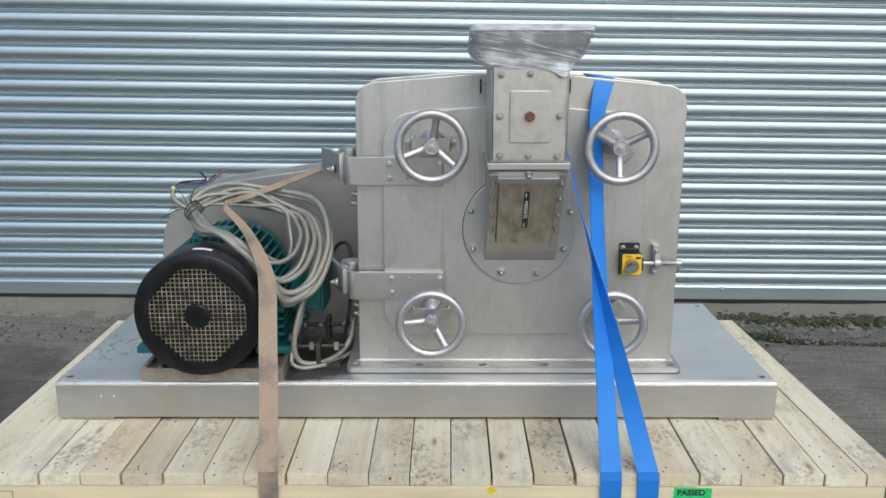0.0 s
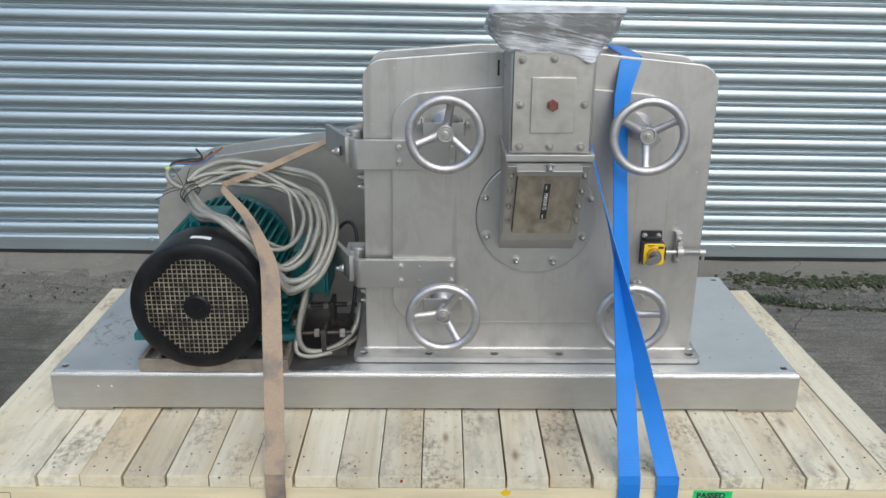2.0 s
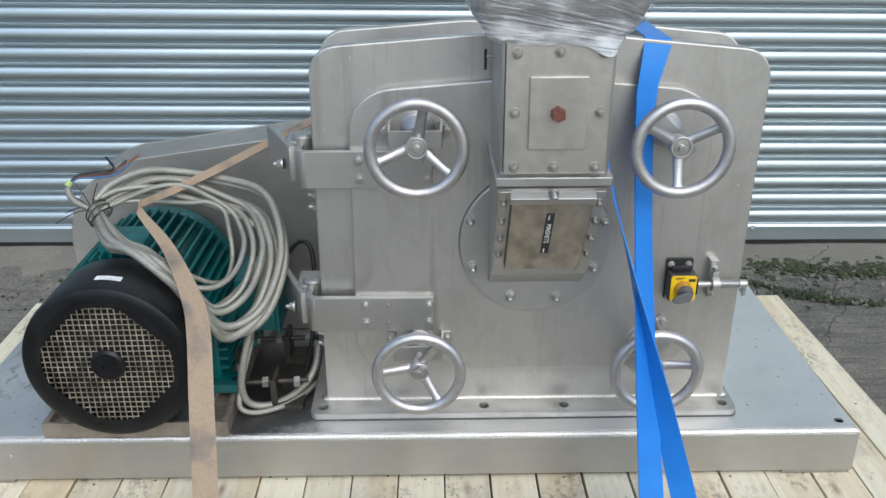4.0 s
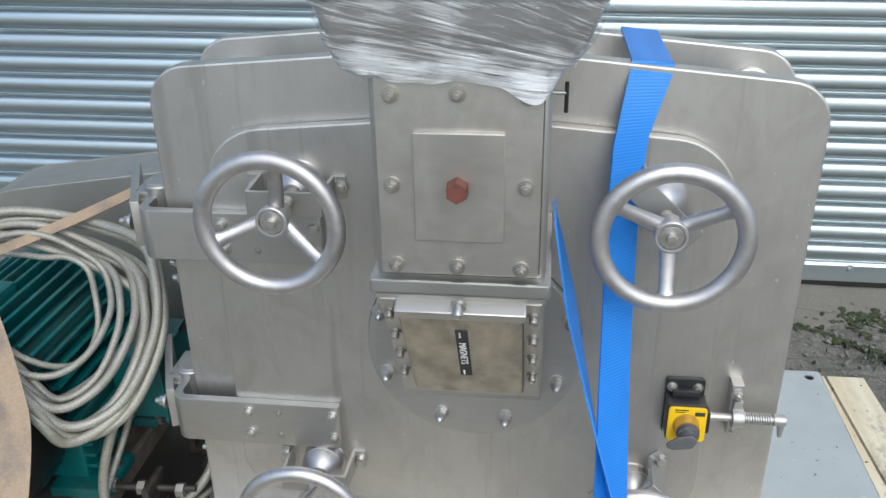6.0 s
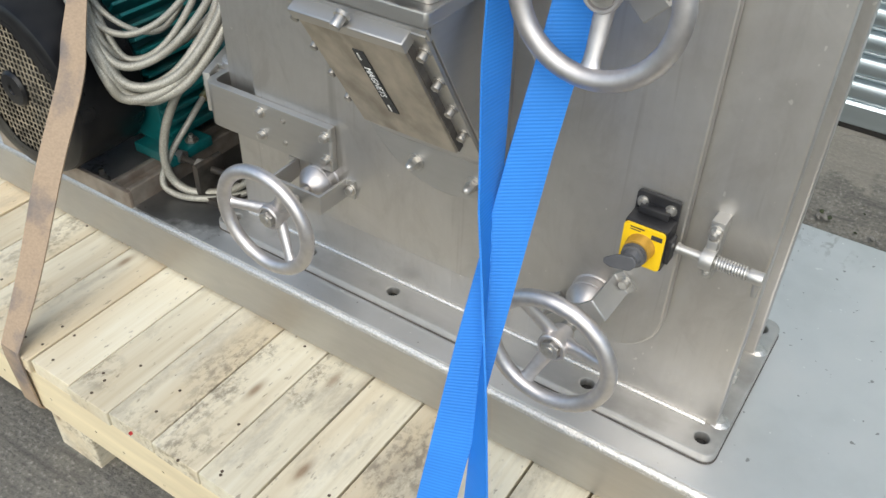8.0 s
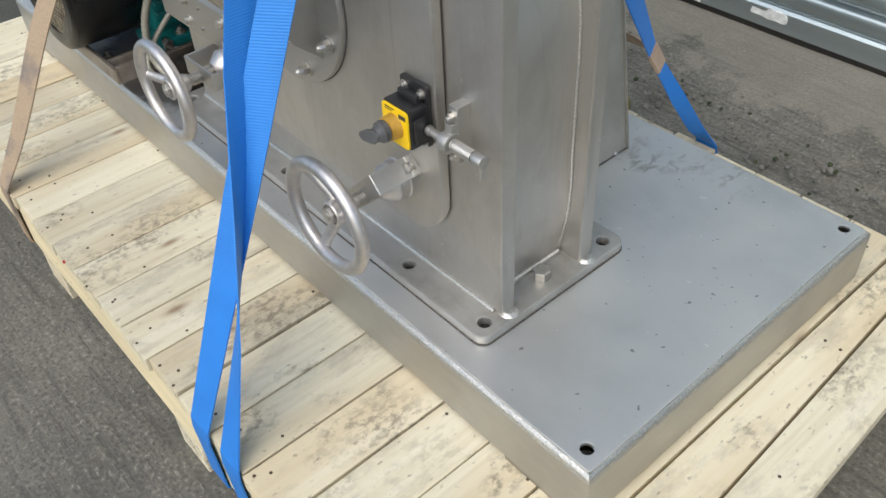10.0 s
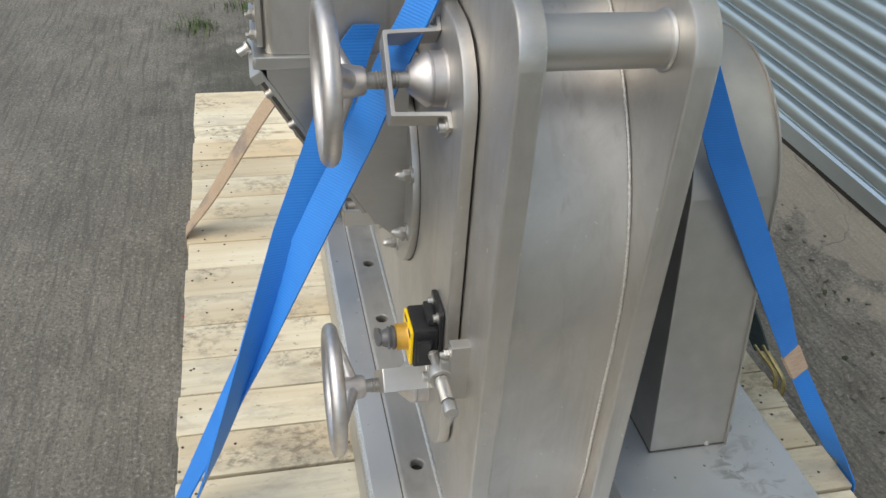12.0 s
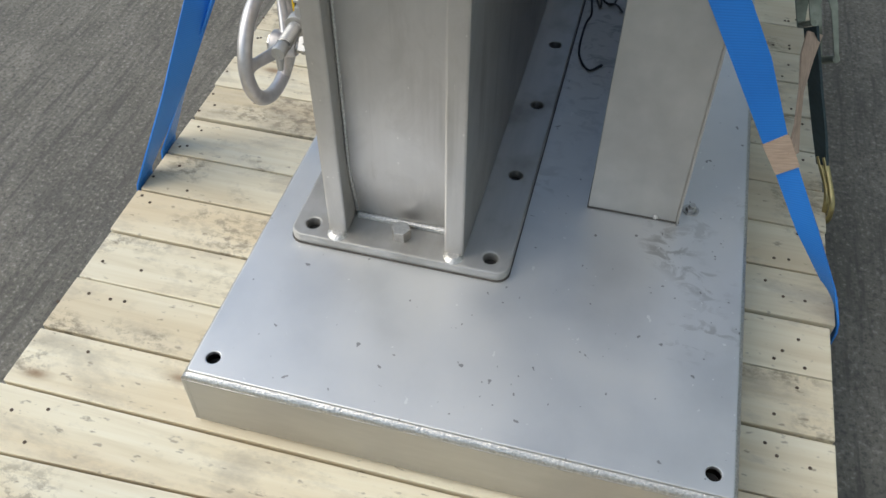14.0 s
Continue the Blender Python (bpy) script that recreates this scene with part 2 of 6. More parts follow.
def concrete_material():
    """Old brushed yard concrete: aggregate, broom lines, damp patches and fine cracks."""
    m = bpy.data.materials.new("yard_concrete")
    m.use_nodes = True
    N, L = m.node_tree.nodes, m.node_tree.links
    bsdf = N["Principled BSDF"]
    co = N.new("ShaderNodeTexCoord")
    P = co.outputs["Object"]

    def noise_at(scale, detail=5, rough=0.6):
        mp = N.new("ShaderNodeMapping")
        mp.inputs["Scale"].default_value = scale
        L.new(P, mp.inputs[0])
        n = node(N, "ShaderNodeTexNoise", Scale=1.0, Detail=detail, Roughness=rough)
        L.new(mp.outputs[0], n.inputs["Vector"])
        return n.outputs[0]
    fine, broom, big, mid = noise_at((120, 120, 120), 4), noise_at((5, 62, 30), 5), noise_at((0.9, 0.9, 0.9), 5), noise_at((7, 7, 7), 6)
    base = ramp(N, L, mid, [(0.3, (0.128, 0.120, 0.100)), (0.6, (0.192, 0.180, 0.152)), (0.75, (0.25, 0.233, 0.198))])
    base = mixed(N, L, ramp(N, L, big, [(0.44, (0, 0, 0)), (0.64, (0.65, 0.65, 0.65))]), base, (0.095, 0.09, 0.08))
    base = mixed(N, L, ramp(N, L, fine, [(0.36, (0.65, 0.65, 0.65)), (0.48, (0, 0, 0))]), base, (0.07, 0.066, 0.06))
    base = mixed(N, L, ramp(N, L, fine, [(0.56, (0, 0, 0)), (0.70, (0.6, 0.6, 0.6))]), base, (0.36, 0.34, 0.305))
    base = mixed(N, L, ramp(N, L, broom, [(0.34, (0.75, 0.75, 0.75)), (0.50, (0, 0, 0))]), base, (0.085, 0.08, 0.07))
    warp = node(N, "ShaderNodeTexNoise", Scale=2.6, Detail=4.0)
    L.new(P, warp.inputs["Vector"])
    ws = N.new("ShaderNodeVectorMath")
    ws.operation = "SCALE"
    ws.inputs["Scale"].default_value = 0.55
    L.new(warp.outputs["Color"], ws.inputs[0])
    wa = N.new("ShaderNodeVectorMath")
    L.new(P, wa.inputs[0])
    L.new(ws.outputs[0], wa.inputs[1])
    cr = node(N, "ShaderNodeTexVoronoi", Scale=0.95)
    cr.feature = "DISTANCE_TO_EDGE"
    L.new(wa.outputs[0], cr.inputs["Vector"])
    line = ramp(N, L, cr.outputs["Distance"], [(0.001, (0.45, 0.45, 0.45)), (0.004, (0, 0, 0))])
    sep = N.new("ShaderNodeSeparateXYZ")
    L.new(P, sep.inputs[0])
    old = N.new("ShaderNodeMapRange")
    old.inputs[1].default_value, old.inputs[2].default_value = 0.7, 1.0
    L.new(sep.outputs[1], old.inputs[0])
    line = mixed(N, L, old.outputs[0], (0.0, 0.0, 0.0), line)
    line = mixed(N, L, ramp(N, L, big, [(0.46, (0.15, 0.15, 0.15)), (0.58, (0.8, 0.8, 0.8))]), (0.0, 0.0, 0.0), line)
    base = mixed(N, L, line, base, (0.04, 0.038, 0.032))
    # damp, algae-stained concrete west of the pallet
    off = N.new("ShaderNodeVectorMath")
    off.operation = "SUBTRACT"
    off.inputs[1].default_value = (-0.75, 0.35, GROUND_Z)
    L.new(P, off.inputs[0])
    flat = N.new("ShaderNodeVectorMath")
    flat.operation = "MULTIPLY"
    flat.inputs[1].default_value = (0.85, 0.80, 0.0)
    L.new(off.outputs[0], flat.inputs[0])
    far = N.new("ShaderNodeVectorMath")
    far.operation = "LENGTH"
    L.new(flat.outputs[0], far.inputs[0])
    wob = N.new("ShaderNodeMath")
    wob.operation = "MULTIPLY_ADD"
    wob.inputs[1].default_value = 0.7
    L.new(mid, wob.inputs[0])
    L.new(far.outputs["Value"], wob.inputs[2])
    base = mixed(N, L, ramp(N, L, wob.outputs[0], [(0.55, (0.78, 0.78, 0.78)), (0.85, (0.50, 0.50, 0.50)), (1.0, (0, 0, 0))]), base, (0.045, 0.046, 0.036))
    edge = N.new("ShaderNodeMath")
    edge.operation = "MULTIPLY_ADD"
    edge.inputs[1].default_value = 0.55
    L.new(mid, edge.inputs[0])
    L.new(sep.outputs[1], edge.inputs[2])
    apron = ramp(N, L, edge.outputs[0], [(0.0, (0, 0, 0)), (0.96, (0, 0, 0)), (1.0, (0.55, 0.55, 0.55))])
    shift = N.new("ShaderNodeMath")
    shift.operation = "ADD"
    shift.inputs[1].default_value = -0.68
    L.new(edge.outputs[0], shift.inputs[0])
    L.new(shift.outputs[0], apron.node.inputs[0])
    base = mixed(N, L, apron, base, (0.255, 0.232, 0.19))
    L.new(base, bsdf.inputs["Base Color"])
    bsdf.inputs["Roughness"].default_value = 0.88
    h = mixed(N, L, 0.5, fine, broom)
    b = node(N, "ShaderNodeBump", Strength=0.9, Distance=0.006)
    L.new(h, b.inputs["Height"])
    b2 = node(N, "ShaderNodeBump", Strength=0.9, Distance=0.02)
    b2.invert = True
    L.new(line, b2.inputs["Height"])
    L.new(b.outputs[0], b2.inputs["Normal"])
    L.new(b2.outputs[0], bsdf.inputs["Normal"])
    return m


def webbing_material(name, color, dirt, dirt_amount):
    """Woven polyester strap: fine ribs across, faint soiling."""
    m = bpy.data.materials.new(name)
    m.use_nodes = True
    N, L = m.node_tree.nodes, m.node_tree.links
    bsdf = N["Principled BSDF"]
    co = N.new("ShaderNodeTexCoord")
    w = node(N, "ShaderNodeTexWave", Scale=88.0, Distortion=0.25, Detail=1.0)
    w.bands_direction = "Z"
    L.new(co.outputs["Object"], w.inputs["Vector"])
    n = node(N, "ShaderNodeTexNoise", Scale=11.0, Detail=6.0)
    L.new(co.outputs["Object"], n.inputs["Vector"])
    dark = tuple(c * 0.89 for c in color)
    base = mixed(N, L, w.outputs["Fac"], dark, color)
    base = mixed(N, L, ramp(N, L, n.outputs[0], [(0.45, (0, 0, 0)), (0.75, (dirt_amount,) * 3)]), base, dirt)
    L.new(base, bsdf.inputs["Base Color"])
    bsdf.inputs["Roughness"].default_value = 0.42
    bsdf.inputs["Specular IOR Level"].default_value = 0.7
    bsdf.inputs["Specular Tint"].default_value = (0.45, 0.75, 1.0, 1)
    b = node(N, "ShaderNodeBump", Strength=0.35, Distance=0.0006)
    L.new(w.outputs["Fac"], b.inputs["Height"])
    L.new(b.outputs[0], bsdf.inputs["Normal"])
    return m


def sheet_material():
    """Satin stainless sheet that has stood outdoors: soft blotches, run marks downwards, pale nicks, uneven gloss."""
    m = bpy.data.materials.new("satin_steel_sheet")
    m.use_nodes = True
    N, L = m.node_tree.nodes, m.node_tree.links
    bsdf = N["Principled BSDF"]
    bsdf.inputs["Metallic"].default_value = 1.0
    co = N.new("ShaderNodeTexCoord")

    def noise_at(scale, detail=4, rough=0.55, distort=0.0):
        mp = N.new("ShaderNodeMapping")
        mp.inputs["Scale"].default_value = scale
        L.new(co.outputs["Object"], mp.inputs[0])
        n = node(N, "ShaderNodeTexNoise", Scale=1.0, Detail=detail, Roughness=rough, Distortion=distort)
        L.new(mp.outputs[0], n.inputs["Vector"])
        return n.outputs[0]
    blot, runs, where, nick, satin = noise_at((4.2, 4.2, 3.4), 5, 0.6, 0.6), noise_at((34, 34, 1.6), 3), noise_at((5, 5, 3.2), 3), noise_at((130, 130, 90), 1), noise_at((150, 150, 12), 2)
    base = ramp(N, L, blot, [(0.30, (0.485, 0.468, 0.443)), (0.50, (0.575, 0.557, 0.532)), (0.70, (0.61, 0.595, 0.572))])
    base = mixed(N, L, ramp(N, L, satin, [(0.35, (0.10, 0.10, 0.10)), (0.62, (0, 0, 0))]), base, (0.46, 0.445, 0.42))
    mask = mixed(N, L, ramp(N, L, where, [(0.47, (0, 0, 0)), (0.62, (1, 1, 1))]), (0.0, 0.0, 0.0), ramp(N, L, runs, [(0.54, (0, 0, 0)), (0.66, (0.50, 0.50, 0.50))]))
    base = mixed(N, L, mask, base, (0.33, 0.31, 0.28))
    smear, drip = noise_at((15, 15, 10), 6, 0.68, 0.7), noise_at((60, 60, 2.2), 4, 0.6, 0.3)
    base = mixed(N, L, ramp(N, L, smear, [(0.34, (0.40, 0.40, 0.40)), (0.50, (0, 0, 0))]), base, (0.43, 0.41, 0.382))
    base = mixed(N, L, ramp(N, L, smear, [(0.58, (0, 0, 0)), (0.74, (0.3, 0.3, 0.3))]), base, (0.68, 0.665, 0.645))
    base = mixed(N, L, ramp(N, L, drip, [(0.62, (0, 0, 0)), (0.72, (0.36, 0.36, 0.36))]), base, (0.37, 0.345, 0.31))
    base = mixed(N, L, ramp(N, L, nick, [(0.765, (0, 0, 0)), (0.79, (0.6, 0.6, 0.6))]), base, (0.78, 0.76, 0.72))
    L.new(base, bsdf.inputs["Base Color"])
    rr = N.new("ShaderNodeMapRange")
    rr.inputs[1].default_value, rr.inputs[2].default_value = 0.3, 0.7
    rr.inputs[3].default_value, rr.inputs[4].default_value = 0.54, 0.43
    L.new(blot, rr.inputs[0])
    L.new(rr.outputs[0], bsdf.inputs["Roughness"])
    b = node(N, "ShaderNodeBump", Strength=0.15, Distance=0.003)
    L.new(where, b.inputs["Height"])
    L.new(b.outputs[0], bsdf.inputs["Normal"])
    return m


STEEL_V = sheet_material()
BLUE = webbing_material("blue_webbing", (0.026, 0.205, 0.66), (0.012, 0.10, 0.38), 0.3)
PINE = pine_material()


BT_PLATE = 0.09


def plate_material():
    """Cold-rolled stainless plate lying flat: soft mottling, grease smudges, dark specks and short scratches."""
    m = bpy.data.materials.new("rolled_steel_plate")
    m.use_nodes = True
    N, L = m.node_tree.nodes, m.node_tree.links
    bsdf = N["Principled BSDF"]
    co = N.new("ShaderNodeTexCoord")

    def noise_at(scale, detail=5, rough=0.55, distort=0.0):
        mp = N.new("ShaderNodeMapping")
        mp.inputs["Scale"].default_value = scale
        L.new(co.outputs["Object"], mp.inputs[0])
        n = node(N, "ShaderNodeTexNoise", Scale=1.0, Detail=detail, Roughness=rough, Distortion=distort)
        L.new(mp.outputs[0], n.inputs["Vector"])
        return n.outputs[0]
    mott, smud, where, spot = noise_at((6, 6, 6), 6), noise_at((46, 30, 40), 4, 0.6, 0.8), noise_at((4.2, 4.2, 4.2), 2), noise_at((95, 95, 95), 1)
    base = ramp(N, L, mott, [(0.32, (0.63, 0.63, 0.625)), (0.50, (0.705, 0.705, 0.70)), (0.68, (0.75, 0.745, 0.735))])
    mask = mixed(N, L, ramp(N, L, where, [(0.58, (0, 0, 0)), (0.66, (1, 1, 1))]), (0.0, 0.0, 0.0), ramp(N, L, smud, [(0.50, (0, 0, 0)), (0.60, (0.55, 0.55, 0.55))]))
    base = mixed(N, L, mask, base, (0.30, 0.285, 0.26))
    dots = ramp(N, L, spot, [(0.745, (0, 0, 0)), (0.775, (0.6, 0.6, 0.6))])
    base = mixed(N, L, dots, base, (0.13, 0.12, 0.11))
    pale = ramp(N, L, spot, [(0.222, (0.8, 0.8, 0.8)), (0.24, (0, 0, 0))])
    base = mixed(N, L, pale, base, (0.85, 0.85, 0.83))
    # old oil below the belt tensioner, darkened further for shade beside the motor
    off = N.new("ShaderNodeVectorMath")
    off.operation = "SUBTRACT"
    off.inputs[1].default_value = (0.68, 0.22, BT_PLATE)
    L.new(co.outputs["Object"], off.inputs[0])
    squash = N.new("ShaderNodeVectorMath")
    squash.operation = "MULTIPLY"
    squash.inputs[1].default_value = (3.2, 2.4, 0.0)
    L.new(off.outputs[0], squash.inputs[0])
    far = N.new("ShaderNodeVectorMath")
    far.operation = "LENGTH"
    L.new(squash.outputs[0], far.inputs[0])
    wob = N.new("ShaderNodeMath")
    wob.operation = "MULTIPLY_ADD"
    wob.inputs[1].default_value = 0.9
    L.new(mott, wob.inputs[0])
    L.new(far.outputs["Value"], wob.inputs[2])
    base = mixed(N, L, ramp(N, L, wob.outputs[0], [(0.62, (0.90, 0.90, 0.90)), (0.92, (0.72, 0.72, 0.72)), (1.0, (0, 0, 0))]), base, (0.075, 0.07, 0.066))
    # grey dust and oil specks along the strip behind the mill
    off2 = N.new("ShaderNodeVectorMath")
    off2.operation = "SUBTRACT"
    off2.inputs[1].default_value = (0.95, 0.40, BT_PLATE)
    L.new(co.outputs["Object"], off2.inputs[0])
    thin = N.new("ShaderNodeVectorMath")
    thin.operation = "MULTIPLY"
    thin.inputs[1].default_value = (1.35, 7.0, 0.0)
    L.new(off2.outputs[0], thin.inputs[0])
    far2 = N.new("ShaderNodeVectorMath")
    far2.operation = "LENGTH"
    L.new(thin.outputs[0], far2.inputs[0])
    dusty = ramp(N, L, far2.outputs["Value"], [(0.25, (0.75, 0.75, 0.75)), (0.75, (0, 0, 0))])
    dull = N.new("ShaderNodeMapRange")
    dull.inputs[3].default_value, dull.inputs[4].default_value = 1.0, 0.15
    L.new(dusty, dull.inputs[0])
    L.new(dull.outputs[0], bsdf.inputs["Metallic"])
    base = mixed(N, L, dusty, base, mixed(N, L, ramp(N, L, smud, [(0.52, (0, 0, 0)), (0.66, (0.8, 0.8, 0.8))]), (0.44, 0.42, 0.385), (0.14, 0.13, 0.115)))
    L.new(base, bsdf.inputs["Base Color"])
    rr = N.new("ShaderNodeMapRange")
    rr.inputs[1].default_value, rr.inputs[2].default_value = 0.3, 0.7
    rr.inputs[3].default_value, rr.inputs[4].default_value = 0.46, 0.58
    L.new(mott, rr.inputs[0])
    L.new(rr.outputs[0], bsdf.inputs["Roughness"])
    return m


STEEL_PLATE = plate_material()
GROUND = concrete_material()


# ---- mesh tools ----
def part(name, bm, mat, parent=None, label=""):
    me = bpy.data.meshes.new(name)
    bm.normal_update()
    bm.to_mesh(me)
    bm.free()
    me.materials.append(mat)
    ob = new(name, me)
    if parent:
        ob.parent = parent
    if label:
        ob["label"] = label
    return ob


def thing(name, label, category, group="", kind=""):
    return tagged(new(name), label, category, group, kind)


def smooth(ob, angle=40):
    """Smooth shading, but broad flat faces beside narrow rounded edges stay truly flat."""
    bm = bmesh.new()
    bm.from_mesh(ob.data)
    bm.faces.ensure_lookup_table()
    seen = set()
    for f in bm.faces:
        f.smooth = True
    for f in bm.faces:
        if f.index in seen:
            continue
        group, todo, rim = [], [f], []
        seen.add(f.index)
        while todo:
            g = todo.pop()
            group.append(g)
            for e in g.edges:
                for h in e.link_faces:
                    if h is g:
                        continue
                    if g.normal.dot(h.normal) > 0.99999:
                        if h.index not in seen:
                            seen.add(h.index)
                            todo.append(h)
                    else:
                        rim.append(h.calc_area())
        rim.sort()
        if rim and sum(g.calc_area() for g in group) > 5 * rim[len(rim) // 2]:
            for g in group:
                g.smooth = False
    flat = [f.index for f in bm.faces if not f.smooth]
    bm.to_mesh(ob.data)
    bm.free()
    ob.data.set_sharp_from_angle(angle=radians(angle))
    for i in flat:
        ob.data.polygons[i].use_smooth = False
    return ob


def box(bm, x0, x1, y0, y1, z0, z1, bevel=0.0, m=None):
    b = bmesh.new()
    bmesh.ops.create_cube(b, size=1)
    bmesh.ops.scale(b, vec=(x1 - x0, y1 - y0, z1 - z0), verts=b.verts)
    bmesh.ops.translate(b, vec=((x0 + x1) / 2, (y0 + y1) / 2, (z0 + z1) / 2), verts=b.verts)
    if bevel:
        bmesh.ops.bevel(b, geom=b.edges[:], offset=bevel, segments=2, affect="EDGES", profile=0.6)
    return merge(bm, b, m)


def merge(bm, b, m=None):
    if m is not None:
        b.transform(m)
    me = bpy.data.meshes.new("tmp")
    b.to_mesh(me)
    b.free()
    bm.from_mesh(me)
    bpy.data.meshes.remove(me)
    return bm


def cyl(bm, p, q, r, r2=None, seg=20, bevel=0.0):
    """A cylinder or cone from p to q."""
    p, q = Vector(p), Vector(q)
    b = bmesh.new()
    bmesh.ops.create_cone(b, cap_ends=True, segments=seg, radius1=r, radius2=r if r2 is None else r2, depth=(q - p).length)
    if bevel:
        es = [e for e in b.edges if any(len(f.verts) > 4 for f in e.link_faces)]
        bmesh.ops.bevel(b, geom=es, offset=bevel, segments=2, affect="EDGES", profile=0.6)
    m = Matrix.Translation((p + q) / 2) @ (q - p).to_track_quat("Z", "Y").to_matrix().to_4x4()
    return merge(bm, b, m)


def lathe(bm, p, axis, rings, seg=32):
    """Revolves (distance along axis, radius) rings about the axis through p."""
    q = Vector(axis).to_track_quat("Z", "Y").to_matrix()
    p = Vector(p)
    rows = []
    for d, r in rings:
        rows.append([bm.verts.new(p + q @ Vector((r * math.cos(2 * math.pi * i / seg), r * math.sin(2 * math.pi * i / seg), d))) for i in range(seg)])
    for a, b in zip(rows, rows[1:]):
        for i in range(seg):
            bm.faces.new((a[i], a[(i + 1) % seg], b[(i + 1) % seg], b[i]))
    bm.faces.new(rows[0][::-1])
    bm.faces.new(rows[-1])
    return bm


def torus(bm, c, axis, R, r, seg=64, ring=14, flat=1.0):
    q = Vector(axis).to_track_quat("Z", "Y").to_matrix()
    c = Vector(c)
    g = []
    for i in range(seg):
        a = 2 * math.pi * i / seg
        row = []
        for j in range(ring):
            b = 2 * math.pi * j / ring
            rr = R + r * math.cos(b)
            row.append(bm.verts.new(c + q @ Vector((rr * math.cos(a), rr * math.sin(a), r * flat * math.sin(b)))))
        g.append(row)
    for i in range(seg):
        for j in range(ring):
            bm.faces.new((g[i][j], g[(i + 1) % seg][j], g[(i + 1) % seg][(j + 1) % ring], g[i][(j + 1) % ring]))
    return bm


def rounded(points, seg=8):
    """A closed outline from (x, z, radius) corners, each rounded by its radius."""
    out = []
    n = len(points)
    for i, (x, z, r) in enumerate(points):
        p = Vector((x, z))
        a = (Vector(points[i - 1][:2]) - p).normalized()
        b = (Vector(points[(i + 1) % n][:2]) - p).normalized()
        if r <= 0:
            out.append(p)
            continue
        half = a.angle(b) / 2
        d = r / math.tan(half)
        c = p + (a + b).normalized() * (r / math.sin(half))
        s, e = p + a * d - c, p + b * d - c
        turn = s.angle_signed(e)
        for k in range(seg + 1):
            w = -turn * k / seg
            out.append(c + Vector((s.x * math.cos(w) - s.y * math.sin(w), s.x * math.sin(w) + s.y * math.cos(w))))
    return out


def circle(cx, cz, r, n=20, a0=0.0, a1=360.0, closed=True):
    k = n if closed else n - 1
    return [Vector((cx + r * math.cos(radians(a0 + (a1 - a0) * i / k)), cz + r * math.sin(radians(a0 + (a1 - a0) * i / k)))) for i in range(n)]


def slab(bm, outline, lo, hi, plane="xz", holes=(), bevel=0.0):
    """A plate with holes: the outline extruded along y (plane xz), z (plane xy) or x (plane yz)."""
    b = bmesh.new()

    def at(p, d):
        return {"xz": (p[0], d, p[1]), "xy": (p[0], p[1], d), "yz": (d, p[0], p[1])}[plane]
    loops = []
    for ring in (outline, *holes):
        lo_v = [b.verts.new(at(p, lo)) for p in ring]
        hi_v = [b.verts.new(at(p, hi)) for p in ring]
        loops.append((lo_v, hi_v))
    for k in (0, 1):
        es = []
        for ring in loops:
            vs = ring[k]
            es += [b.edges.new((vs[i], vs[(i + 1) % len(vs)])) for i in range(len(vs))]
        if len(loops) == 1:
            b.faces.new(loops[0][k])
        else:
            bmesh.ops.triangle_fill(b, edges=es, use_beauty=True)
    for lo_v, hi_v in loops:
        n = len(lo_v)
        for i in range(n):
            b.faces.new((lo_v[i], lo_v[(i + 1) % n], hi_v[(i + 1) % n], hi_v[i]))
    bmesh.ops.recalc_face_normals(b, faces=b.faces)
    if bevel:
        es = [e for e in b.edges if len(e.link_faces) == 2 and e.calc_face_angle() > 1.0 and
              abs((e.verts[0].co - e.verts[1].co)["xyz".index({"xz": "y", "xy": "z", "yz": "x"}[plane])]) < 1e-6]
        bmesh.ops.bevel(b, geom=es, offset=bevel, segments=2, affect="EDGES", profile=0.6)
    return merge(bm, b)


def rect(x0, x1, z0, z1, r=0.0, seg=6):
    return rounded([(x0, z0, r), (x1, z0, r), (x1, z1, r), (x0, z1, r)], seg)


def spline(points, n=8):
    """Catmull-Rom points through the given ones."""
    P = [Vector(p) for p in points]
    P = [P[0] * 2 - P[1]] + P + [P[-1] * 2 - P[-2]]
    out = []
    for i in range(1, len(P) - 2):
        for k in range(n):
            t = k / n
            a, b, c, d = P[i - 1], P[i], P[i + 1], P[i + 2]
            out.append(0.5 * ((2 * b) + (c - a) * t + (2 * a - 5 * b + 4 * c - d) * t * t + (3 * b - a - 3 * c + d) * t ** 3))
    out.append(P[-2])
    return out


def tube(bm, points, r, seg=10, n=8, closed=False):
    pts = spline(points, n) if n else [Vector(p) for p in points]
    rows = []
    up = Vector((0.13, 0.31, 0.94)).normalized()
    for i, p in enumerate(pts):
        d = (pts[min(i + 1, len(pts) - 1)] - pts[max(i - 1, 0)]).normalized()
        s = d.cross(up)
        if s.length < 1e-3:
            s = d.orthogonal()
        s.normalize()
        up = s.cross(d).normalized()
        rows.append([bm.verts.new(p + s * (r * math.cos(2 * math.pi * k / seg)) + up * (r * math.sin(2 * math.pi * k / seg))) for k in range(seg)])
    for a, b in zip(rows, rows[1:]):
        for k in range(seg):
            bm.faces.new((a[k], a[(k + 1) % seg], b[(k + 1) % seg], b[k]))
    bm.faces.new(rows[0][::-1])
    bm.faces.new(rows[-1])
    return bm


